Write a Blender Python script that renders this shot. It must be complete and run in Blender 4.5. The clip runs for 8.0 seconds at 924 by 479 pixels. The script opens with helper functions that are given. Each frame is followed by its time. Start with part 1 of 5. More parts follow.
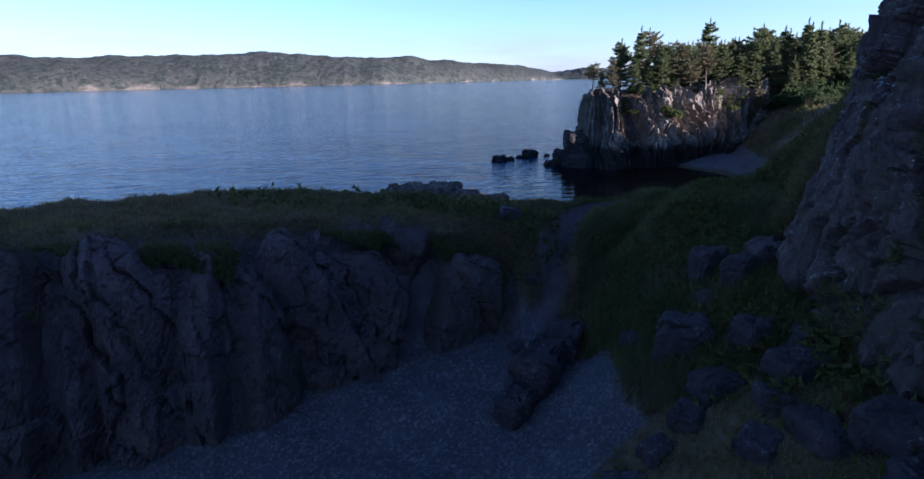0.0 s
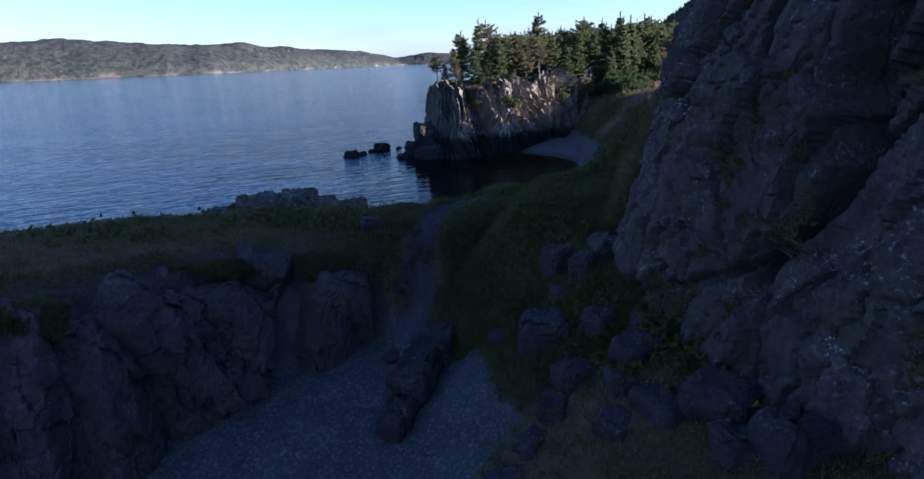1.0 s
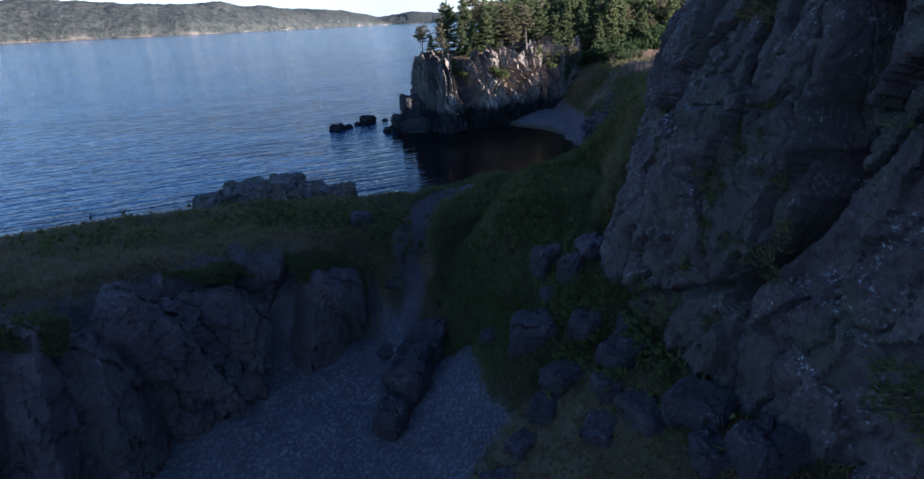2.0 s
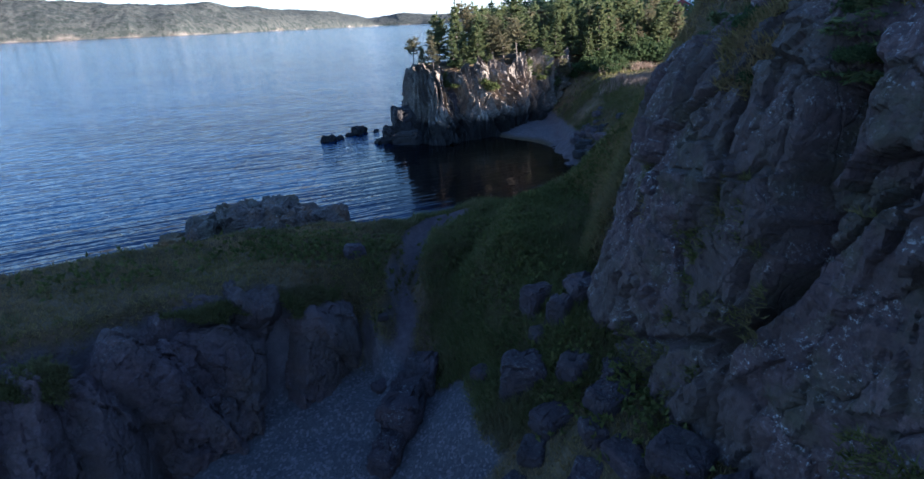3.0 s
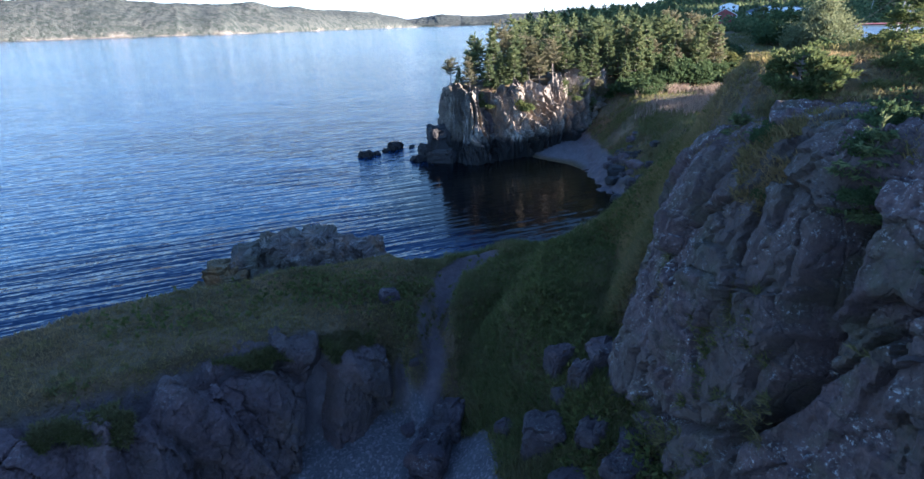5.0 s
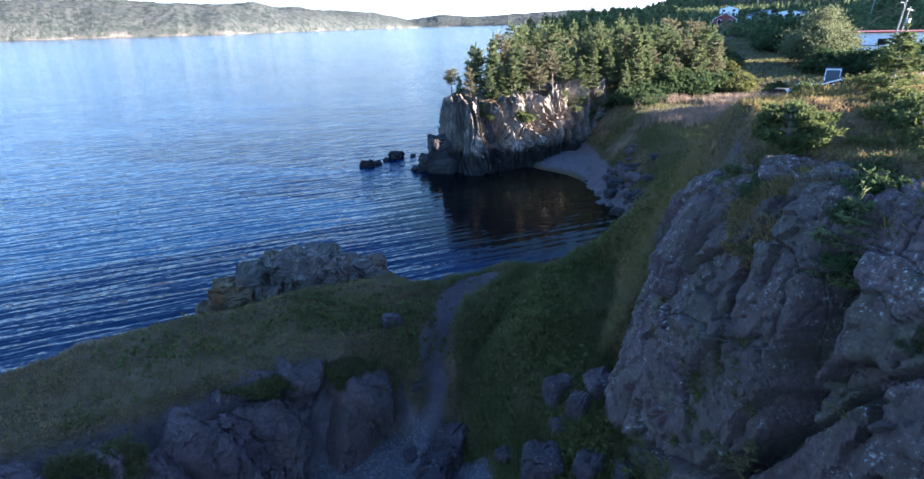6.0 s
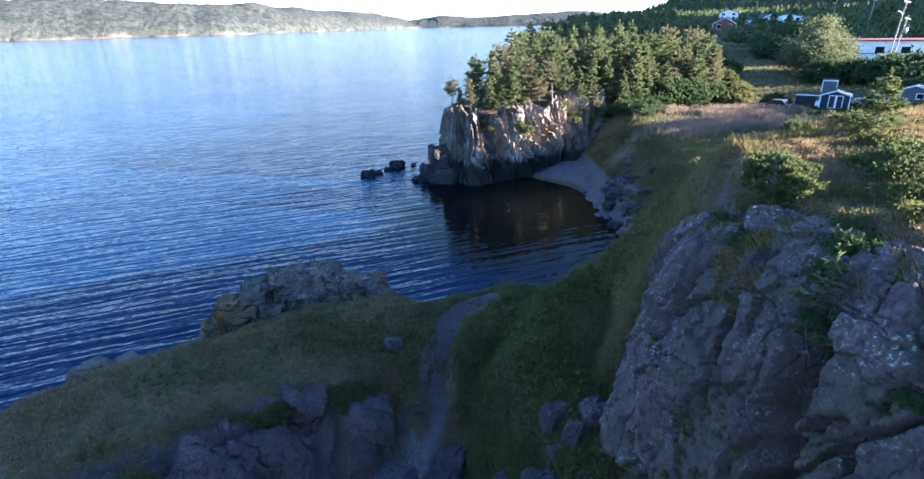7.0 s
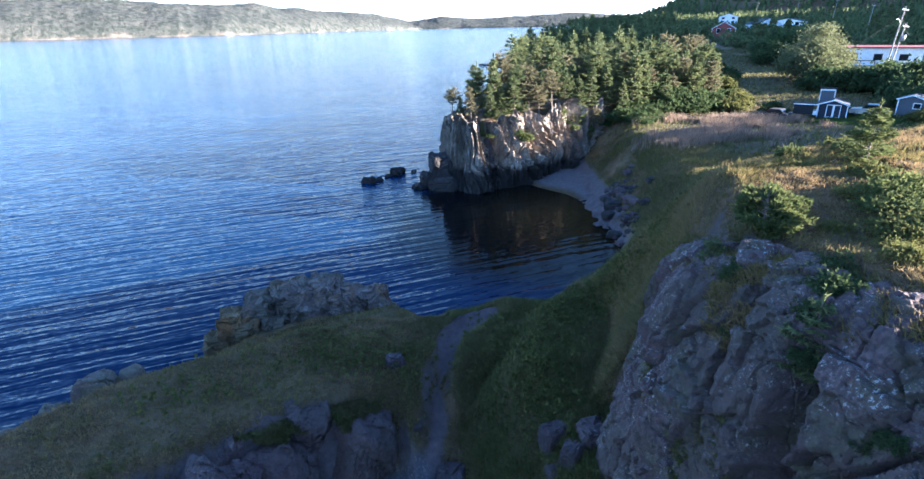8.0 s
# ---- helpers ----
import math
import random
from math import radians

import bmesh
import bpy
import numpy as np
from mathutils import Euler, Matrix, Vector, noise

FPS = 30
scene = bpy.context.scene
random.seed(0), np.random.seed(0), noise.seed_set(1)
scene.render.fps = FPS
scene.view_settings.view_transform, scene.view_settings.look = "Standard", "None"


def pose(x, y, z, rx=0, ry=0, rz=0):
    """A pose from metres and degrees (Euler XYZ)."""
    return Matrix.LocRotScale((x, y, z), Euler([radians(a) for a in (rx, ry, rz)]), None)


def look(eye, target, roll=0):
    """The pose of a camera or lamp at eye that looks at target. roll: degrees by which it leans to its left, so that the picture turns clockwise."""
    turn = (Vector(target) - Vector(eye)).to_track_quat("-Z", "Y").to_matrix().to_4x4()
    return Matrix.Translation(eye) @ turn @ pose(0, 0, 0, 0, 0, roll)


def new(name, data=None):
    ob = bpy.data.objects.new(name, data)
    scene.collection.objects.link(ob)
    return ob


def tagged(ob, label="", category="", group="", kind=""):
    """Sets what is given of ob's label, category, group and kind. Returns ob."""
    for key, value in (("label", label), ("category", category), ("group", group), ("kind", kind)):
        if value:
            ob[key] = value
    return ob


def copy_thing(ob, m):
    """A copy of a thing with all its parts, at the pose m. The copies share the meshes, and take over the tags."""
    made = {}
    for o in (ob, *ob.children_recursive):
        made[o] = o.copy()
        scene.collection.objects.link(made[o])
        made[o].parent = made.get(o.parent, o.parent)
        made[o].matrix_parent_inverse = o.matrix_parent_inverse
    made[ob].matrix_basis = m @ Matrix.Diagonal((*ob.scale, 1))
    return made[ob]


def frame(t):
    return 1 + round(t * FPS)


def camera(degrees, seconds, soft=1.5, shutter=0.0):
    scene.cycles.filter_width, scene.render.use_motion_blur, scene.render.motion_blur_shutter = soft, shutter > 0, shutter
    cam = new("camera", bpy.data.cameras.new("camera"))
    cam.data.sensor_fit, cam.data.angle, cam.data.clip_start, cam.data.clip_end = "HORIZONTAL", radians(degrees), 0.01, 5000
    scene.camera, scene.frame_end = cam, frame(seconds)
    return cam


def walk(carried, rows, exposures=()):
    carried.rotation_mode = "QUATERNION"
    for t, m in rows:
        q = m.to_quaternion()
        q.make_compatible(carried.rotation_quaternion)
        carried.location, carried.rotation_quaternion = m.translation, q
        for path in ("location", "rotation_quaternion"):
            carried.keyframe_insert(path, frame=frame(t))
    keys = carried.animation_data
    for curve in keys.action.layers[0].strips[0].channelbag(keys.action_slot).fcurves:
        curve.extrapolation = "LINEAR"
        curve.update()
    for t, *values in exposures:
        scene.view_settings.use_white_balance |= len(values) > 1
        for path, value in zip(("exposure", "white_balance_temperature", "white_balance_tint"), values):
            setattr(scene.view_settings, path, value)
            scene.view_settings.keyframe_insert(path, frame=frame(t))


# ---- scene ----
cam = camera(80.7, 8.0)
PATH = [
    (0, (0.151, 0.272, 8.138), (0.085, 2.184, 7.579), -1.23),
    (0.5, (0.155, 0.27, 8.482), (0.41, 2.149, 7.878), -2.07),
    (0.7, (0.117, 0.26, 8.625), (0.459, 2.124, 8.02), -2.21),
    (1, (0.059, 0.244, 8.84), (0.495, 2.083, 8.222), -2.26),
    (1.2, (0.039, 0.273, 9.02), (0.489, 2.095, 8.363), -2.37),
    (1.5, (0.01, 0.316, 9.291), (0.467, 2.105, 8.557), -2.48),
    (1.7, (0.019, 0.321, 9.498), (0.478, 2.106, 8.756), -2.48),
    (2.8, (0.072, 0.348, 10.637), (0.56, 2.124, 9.893), -2.50),
    (3, (0.081, 0.353, 10.845), (0.576, 2.129, 10.105), -2.31),
    (3.5, (0.14, 0.241, 11.348), (0.544, 2.042, 10.613), -1.95),
    (4, (0.163, 0.194, 11.713), (0.553, 1.999, 10.978), -1.84),
    (4.5, (0.128, 0.152, 12.166), (0.516, 1.958, 11.433), -1.74),
    (6, (0.06, 0.057, 13.682), (0.447, 1.864, 12.951), -1.54),
    (6.5, (0.068, -0.023, 14.217), (0.455, 1.785, 13.486), -1.44),
    (7, (0.049, -0.093, 14.72), (0.436, 1.715, 13.991), -1.44),
    (7.5, (0.022, -0.149, 15.146), (0.41, 1.659, 14.42), -1.34),
    (8, (0.009, -0.183, 15.455), (0.398, 1.626, 14.729), -1.24),
]
walk(cam, [(t, look(eye, target, roll)) for t, eye, target, roll in PATH],
     exposures=[(0, 2.16, 4800, 24), (1.5, 2.38, 4850, 20), (3.0, 3.0, 4950, 15), (4.5, 3.44, 5000, 14), (6.0, 3.78, 5020, 14), (8.0, 3.92, 5020, 14)])

# ---- sky and sun ----
SUN_TO = Vector((0.94, -0.34, 0.235)).normalized()
SUN_ELEVATION = math.asin(SUN_TO.z)
SUN_AZIMUTH = math.atan2(SUN_TO.x, SUN_TO.y)

world = bpy.data.worlds.new("sky")
scene.world = world
world.use_nodes = True
wn, wl = world.node_tree.nodes, world.node_tree.links
wn.clear()
sky = wn.new("ShaderNodeTexSky")
sky.sky_type = "NISHITA"
sky.sun_disc = False
sky.sun_elevation = SUN_ELEVATION
sky.sun_rotation = SUN_AZIMUTH
sky.altitude = 20
sky.air_density, sky.dust_density, sky.ozone_density = 1.0, 0.2, 2.5
geo = wn.new("ShaderNodeTexCoord")
stretch = wn.new("ShaderNodeMapping")
stretch.inputs["Scale"].default_value = (2.2, 2.2, 17.0)
streaks = wn.new("ShaderNodeTexNoise")
streaks.inputs["Scale"].default_value = 1.3
streaks.inputs["Detail"].default_value = 6
streaks.inputs["Roughness"].default_value = 0.55
ramp = wn.new("ShaderNodeValToRGB")
ramp.color_ramp.elements[0].position, ramp.color_ramp.elements[1].position = 0.42, 0.66
ramp.color_ramp.elements[0].color, ramp.color_ramp.elements[1].color = (0.5, 0.5, 0.5, 1), (1, 1, 1, 1)
cloud = wn.new("ShaderNodeMix")
cloud.data_type = "RGBA"
cloud.inputs["B"].default_value = (2.7, 2.65, 2.95, 1)
height = wn.new("ShaderNodeSeparateXYZ")
bank = wn.new("ShaderNodeValToRGB")
bank.color_ramp.elements[0].position, bank.color_ramp.elements[1].position = 0.0, 0.2
bank.color_ramp.elements[0].color, bank.color_ramp.elements[1].color = (1, 1, 1, 1), (0, 0, 0, 1)
bank.color_ramp.elements.new(0.05).color = (0.55, 0.55, 0.55, 1)
bank.color_ramp.elements.new(0.10).color = (0.22, 0.22, 0.22, 1)
veil = wn.new("ShaderNodeMath")
veil.operation = "MULTIPLY"
back = wn.new("ShaderNodeBackground")
back.inputs["Strength"].default_value = 0.055
wout = wn.new("ShaderNodeOutputWorld")
wl.new(geo.outputs["Generated"], stretch.inputs["Vector"])
wl.new(stretch.outputs["Vector"], streaks.inputs["Vector"])
wl.new(streaks.outputs["Fac"], ramp.inputs["Fac"])
wl.new(geo.outputs["Generated"], height.inputs["Vector"])
wl.new(height.outputs["Z"], bank.inputs["Fac"])
wl.new(ramp.outputs["Color"], veil.inputs[0])
wl.new(bank.outputs["Color"], veil.inputs[1])
wl.new(veil.outputs["Value"], cloud.inputs["Factor"])
wl.new(sky.outputs["Color"], cloud.inputs["A"])
wl.new(cloud.outputs["Result"], back.inputs["Color"])
wl.new(back.outputs["Background"], wout.inputs["Surface"])

sun = new("sun", bpy.data.lights.new("sun", "SUN"))
sun.data.energy, sun.data.angle, sun.data.color = 5.0, radians(0.55), (1.0, 0.79, 0.55)
sun.matrix_world = look(SUN_TO * 300, (0, 0, 0))


# ---- numeric helpers ----
def smooth(a, b, x):
    k = np.clip((x - a) / (b - a), 0, 1)
    return k * k * (3 - 2 * k)


def lattice(i, j, k):
    n = (i.astype(np.int64) * 374761393 + j.astype(np.int64) * 668265263 + k.astype(np.int64) * 2147483647) & 0xFFFFFFFF
    n = ((n ^ (n >> 13)) * 1274126177) & 0xFFFFFFFF
    n = ((n ^ (n >> 16)) * 2246822519) & 0xFFFFFFFF
    return ((n ^ (n >> 15)) & 0xFFFFFF) / float(0xFFFFFF)


def value_noise(x, y, z):
    """Smooth noise from 0 to 1 at arrays of places."""
    i, j, k = np.floor(x), np.floor(y), np.floor(z)
    u, v, w = x - i, y - j, z - k
    u, v, w = (s * s * s * (s * (s * 6 - 15) + 10) for s in (u, v, w))
    total = 0
    for a in (0, 1):
        for b in (0, 1):
            for c in (0, 1):
                total = total + lattice(i + a, j + b, k + c) * (u if a else 1 - u) * (v if b else 1 - v) * (w if c else 1 - w)
    return total


def fbm(x, y, z, octaves=5, rough=0.5):
    """Fractal noise, about -1 to 1."""
    total, weight, size = 0, 1.0, 0.0
    for o in range(octaves):
        f = 2.03 ** o
        total = total + weight * (value_noise(x * f + 17.3 * o, y * f - 9.1 * o, z * f + 3.7 * o) * 2 - 1)
        size += weight
        weight *= rough
    return total / size * 1.6


def cells(x, y, z):
    """Cell noise: nearest distance, second distance, and a random value for the nearest cell."""
    i, j, k = np.floor(x), np.floor(y), np.floor(z)
    f1 = np.full(x.shape, 9.0)
    f2 = np.full(x.shape, 9.0)
    ident = np.zeros(x.shape)
    for a in (-1, 0, 1):
        for b in (-1, 0, 1):
            for c in (-1, 0, 1):
                ci, cj, ck = i + a, j + b, k + c
                d = np.sqrt((ci + lattice(ci, cj, ck) - x) ** 2 + (cj + lattice(ci + 71, cj, ck) - y) ** 2 + (ck + lattice(ci, cj + 37, ck) - z) ** 2)
                near = d < f1
                f2 = np.where(near, f1, np.minimum(f2, d))
                ident = np.where(near, lattice(ci + 5, cj + 11, ck + 19), ident)
                f1 = np.where(near, d, f1)
    return f1, f2, ident


def along(x, y, path):
    """Signed distance (left of the path is positive) and the height carried along a path of (x, y, z)."""
    best = np.full(x.shape, 1e12)
    side = np.zeros(x.shape)
    height = np.zeros(x.shape)
    for (ax, ay, az), (bx, by, bz) in zip(path[:-1], path[1:]):
        dx, dy = bx - ax, by - ay
        length = math.hypot(dx, dy)
        k = np.clip(((x - ax) * dx + (y - ay) * dy) / length ** 2, 0, 1)
        d = np.hypot(x - ax - k * dx, y - ay - k * dy)
        cross = (dx * (y - ay) - dy * (x - ax)) / length
        near = d < best
        best = np.where(near, d, best)
        side = np.where(near, np.sign(cross), side)
        height = np.where(near, az + k * (bz - az), height)
    return best * side, height


def mound(x, y, path, left, right, left_slope, right_slope, crown=0.4):
    """A landform with a level top along a path, falling off on either side."""
    d, z = along(x, y, path)
    e = np.where(d > 0, np.maximum(d - left, 0), np.maximum(-d - right, 0))
    s = np.where(d > 0, left_slope, right_slope)
    return z - s * (np.sqrt(e * e + crown * crown) - crown)


def join_up(a, b, k=0.35):
    """The higher of two grounds, blended where they meet."""
    h = np.clip(0.5 + 0.5 * (a - b) / k, 0, 1)
    return b + (a - b) * h + k * h * (1 - h)


def array_mesh(name, verts, faces, shade=True):
    """A mesh from an array of places and an array of faces that all have the same number of corners."""
    verts, faces = np.asarray(verts, np.float32), np.asarray(faces, np.int32)
    me = bpy.data.meshes.new(name)
    n = faces.shape[1]
    me.vertices.add(len(verts))
    me.vertices.foreach_set("co", verts.ravel())
    me.loops.add(faces.size)
    me.loops.foreach_set("vertex_index", faces.ravel())
    me.polygons.add(len(faces))
    me.polygons.foreach_set("loop_start", np.arange(0, faces.size, n, dtype=np.int32))
    me.polygons.foreach_set("use_smooth", np.full(len(faces), shade))
    me.update(calc_edges=True)
    return me


def grid_faces(rows, columns):
    i = np.arange(rows * columns).reshape(rows, columns)
    return np.stack([i[:-1, :-1], i[:-1, 1:], i[1:, 1:], i[1:, :-1]], -1).reshape(-1, 4)


def note(me, name, values):
    layer = me.attributes.new(name, "FLOAT", "POINT")
    layer.data.foreach_set("value", np.asarray(values, np.float32).ravel())


def part(name, data, material, parent, label=""):
    """One mesh object under a thing or a part."""
    if isinstance(data, bmesh.types.BMesh):
        me = bpy.data.meshes.new(name)
        data.to_mesh(me)
        data.free()
        data = me
    ob = new(name, data)
    data.materials.clear()
    data.materials.append(material)
    ob.parent = parent
    if label:
        tagged(ob, label)
    return ob


def thing(name, label, category, place=None, group="", kind=""):
    ob = new(name)
    if place is not None:
        ob.matrix_basis = place
    return tagged(ob, label, category, group, kind)


def solid(name, data, material, label, category, group="", kind=""):
    """A thing that is one mesh."""
    return tagged(part(name, data, material, None), label, category, group, kind)


# ---- materials ----
class Mat:
    """A small writer of node materials."""

    def __init__(self, name, rough=0.9, specular=0.3):
        self.m = bpy.data.materials.new(name)
        self.m.use_nodes = True
        self.n, self.l = self.m.node_tree.nodes, self.m.node_tree.links
        self.b = self.n["Principled BSDF"]
        self.b.inputs["Roughness"].default_value = rough
        self.b.inputs["Specular IOR Level"].default_value = specular
        self.place = self.n.new("ShaderNodeTexCoord").outputs["Object"]
        self.bump = None

    def mapped(self, scale):
        m = self.n.new("ShaderNodeMapping")
        m.inputs["Scale"].default_value = scale
        self.l.new(self.place, m.inputs["Vector"])
        return m.outputs["Vector"]

    def noise(self, scale, detail=5, rough=0.55, stretch=None, distort=0.0):
        t = self.n.new("ShaderNodeTexNoise")
        t.inputs["Scale"].default_value, t.inputs["Detail"].default_value = scale, detail
        t.inputs["Roughness"].default_value, t.inputs["Distortion"].default_value = rough, distort
        self.l.new(self.mapped(stretch) if stretch else self.place, t.inputs["Vector"])
        return t.outputs["Fac"]

    def cell(self, scale, feature="F1", stretch=None, out="Distance", spread=1.0):
        t = self.n.new("ShaderNodeTexVoronoi")
        t.feature = feature
        t.inputs["Scale"].default_value, t.inputs["Randomness"].default_value = scale, spread
        self.l.new(self.mapped(stretch) if stretch else self.place, t.inputs["Vector"])
        return t.outputs[out]

    def warped(self, scale, amount, stretch):
        """The place, shaken by noise, for lines that should not run straight."""
        t = self.n.new("ShaderNodeTexNoise")
        t.inputs["Scale"].default_value, t.inputs["Detail"].default_value = scale, 4
        self.l.new(self.place, t.inputs["Vector"])
        k = self.n.new("ShaderNodeVectorMath")
        k.operation = "MULTIPLY_ADD"
        k.inputs[1].default_value = (amount, amount, amount)
        self.l.new(t.outputs["Color"], k.inputs[0])
        self.l.new(self.place, k.inputs[2])
        s = self.n.new("ShaderNodeMapping")
        s.inputs["Scale"].default_value = stretch
        self.l.new(k.outputs["Vector"], s.inputs["Vector"])
        return s.outputs["Vector"]

    def cracks(self, scale, stretch=(1, 1, 0.5), width=0.03, amount=1.2):
        t = self.n.new("ShaderNodeTexVoronoi")
        t.feature = "DISTANCE_TO_EDGE"
        t.inputs["Scale"].default_value = scale
        self.l.new(self.warped(scale * 1.2, amount / scale, stretch), t.inputs["Vector"])
        return self.ramp(t.outputs["Distance"], (0.0, 0.0), (width, 1.0))

    def attribute(self, name):
        t = self.n.new("ShaderNodeAttribute")
        t.attribute_name = name
        return t.outputs["Fac"]

    def ramp(self, fac, *stops):
        t = self.n.new("ShaderNodeValToRGB")
        e = t.color_ramp.elements
        while len(e) < len(stops):
            e.new(0.5)
        for s, (p, c) in zip(e, stops):
            s.position = p
            s.color = (c, c, c, 1) if isinstance(c, (int, float)) else (*c, 1)
        self.l.new(fac, t.inputs["Fac"])
        return t.outputs["Color"]

    def mix(self, fac, a, b, blend="MIX"):
        t = self.n.new("ShaderNodeMix")
        t.data_type, t.blend_type = "RGBA", blend
        for v, key in ((fac, "Factor"), (a, "A"), (b, "B")):
            if isinstance(v, (int, float)):
                t.inputs[key].default_value = v if key == "Factor" else (v, v, v, 1)
            elif isinstance(v, tuple):
                t.inputs[key].default_value = (*v, 1)
            else:
                self.l.new(v, t.inputs[key])
        return t.outputs["Result"]

    def math(self, kind, a, b):
        t = self.n.new("ShaderNodeMath")
        t.operation = kind
        for i, v in enumerate((a, b)):
            if isinstance(v, (int, float)):
                t.inputs[i].default_value = v
            else:
                self.l.new(v, t.inputs[i])
        return t.outputs[0]

    def colour(self, c):
        if isinstance(c, tuple):
            self.b.inputs["Base Color"].default_value = (*c, 1)
        else:
            self.l.new(c, self.b.inputs["Base Color"])
        return self

    def relief(self, height, metres, strength=1.0):
        t = self.n.new("ShaderNodeBump")
        t.inputs["Distance"].default_value = metres
        if isinstance(strength, float):
            t.inputs["Strength"].default_value = strength
        else:
            self.l.new(strength, t.inputs["Strength"])
        self.l.new(height, t.inputs["Height"])
        if self.bump:
            self.l.new(self.bump, t.inputs["Normal"])
        self.bump = t.outputs["Normal"]
        self.l.new(self.bump, self.b.inputs["Normal"])
        return self

    def random_island(self):
        return self.n.new("ShaderNodeNewGeometry").outputs["Random Per Island"]

    def random_object(self):
        return self.n.new("ShaderNodeObjectInfo").outputs["Random"]


def rock_material(name, dark, mid, pale, lichen=0.3, rust=0.0, scale=1.0, tide_shade=0.0, bump=1.0):
    m = Mat(name, 0.88, 0.25)
    big = m.noise(0.55 * scale, 6, 0.6)
    coarse, fissure = m.cracks(0.75 * scale), m.cracks(2.3 * scale, (1, 1, 0.6), 0.035)
    fine = m.noise(10.0 * scale, 7, 0.7)
    c = m.ramp(big, (0.3, dark), (0.55, mid), (0.8, pale))
    c = m.mix(m.ramp(fine, (0.36, 0.38), (0.66, 1.0)), (0.01, 0.01, 0.012), c)
    if rust:
        c = m.mix(m.math("MULTIPLY", m.ramp(m.noise(0.8 * scale, 5, 0.6), (0.52, 0.0), (0.68, 1.0)), rust), c, (0.20, 0.10, 0.035))
    c = m.mix(m.ramp(m.noise(1.3 * scale, 5, 0.6, (1, 1, 0.22)), (0.42, 0.0), (0.68, 0.55)), c, dark)
    c = m.mix(m.ramp(coarse, (0.0, 0.22), (1.0, 0.0)), c, (0.012, 0.011, 0.012))
    c = m.mix(m.ramp(fissure, (0.0, 0.10), (1.0, 0.0)), c, (0.02, 0.018, 0.018))
    if lichen > 0.5:
        c = m.mix(m.ramp(m.noise(0.9 * scale, 6, 0.65), (0.50, 0.0), (0.64, 0.5)), c, (0.058, 0.060, 0.028))
    spots = m.ramp(m.noise(14.0 * scale, 7, 0.75), (0.545, 0.0), (0.60, 1.0))
    patch = m.ramp(m.noise(1.4 * scale, 5, 0.65), (0.44, 0.0), (0.60, 1.0))
    lie = m.n.new("ShaderNodeSeparateXYZ")
    m.l.new(m.n.new("ShaderNodeNewGeometry").outputs["Normal"], lie.inputs[0])
    settled = m.ramp(m.math("ADD", lie.outputs["Z"], m.math("MULTIPLY", m.noise(0.7 * scale, 4), 0.5)), (0.30, 0.10), (0.75, 1.0))
    c = m.mix(m.math("MULTIPLY", m.math("MULTIPLY", m.math("MULTIPLY", spots, patch), settled), lichen), c, (0.38, 0.38, 0.37))
    c = m.mix(m.math("MULTIPLY", m.ramp(m.noise(0.33 * scale, 5, 0.6), (0.44, 0.0), (0.62, 0.7)), 1.0 if lichen else 0.0), c, (dark[0] * 0.8, dark[1] * 0.95, dark[2] * 0.75))
    # Dark low band: partly wet tidal rock, partly the foot's shade put into the colour.
    if tide_shade:
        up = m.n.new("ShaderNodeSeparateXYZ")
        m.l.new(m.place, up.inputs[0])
        wet = m.ramp(m.math("ADD", m.math("DIVIDE", up.outputs["Z"], 4.0), m.math("MULTIPLY", m.noise(0.9, 4), 0.25)), (tide_shade / 4.0 + 0.1, 1.0), (tide_shade / 4.0 + 0.22, 0.0))
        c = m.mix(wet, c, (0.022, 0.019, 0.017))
    m.colour(c)
    m.relief(m.noise(2.2 * scale, 8, 0.68), 0.16 / scale * bump)
    m.relief(coarse, 0.05 / scale, 0.6)
    m.relief(fissure, 0.014 / scale, 0.6)
    m.relief(m.noise(9.0 * scale, 6, 0.7), 0.03 / scale * bump)
    return m.m


ROCK_WALL = rock_material("weathered_grey_rock", (0.066, 0.0441, 0.0441), (0.1175, 0.0801, 0.0783), (0.1855, 0.135, 0.1287), 0.85)
ROCK_DARK = rock_material("dark_purple_rock", (0.0645, 0.043, 0.0453), (0.1088, 0.074, 0.0765), (0.1713, 0.1221, 0.1201), 0.25, 0.15)
ROCK_OUTCROP = rock_material("pale_lichened_rock", (0.084, 0.066, 0.056), (0.1624, 0.130, 0.112), (0.28, 0.23, 0.21), 0.55, 0.5, 0.9)
ROCK_OCHRE = rock_material("ochre_lichened_rock", (0.07, 0.055, 0.035), (0.17, 0.115, 0.05), (0.27, 0.20, 0.10), 0.3, 0.9, 0.9)
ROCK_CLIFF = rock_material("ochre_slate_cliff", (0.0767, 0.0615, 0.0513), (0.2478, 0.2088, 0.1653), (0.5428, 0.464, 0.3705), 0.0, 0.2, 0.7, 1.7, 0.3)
ROCK_BOULDER = rock_material("dark_boulder_rock", (0.0378, 0.0255, 0.0296), (0.0655, 0.045, 0.0499), (0.1092, 0.0795, 0.0827), 0.3, 0.1)
ROCK_WET = rock_material("wet_black_rock", (0.018, 0.016, 0.015), (0.035, 0.03, 0.028), (0.06, 0.055, 0.05), 0.0)


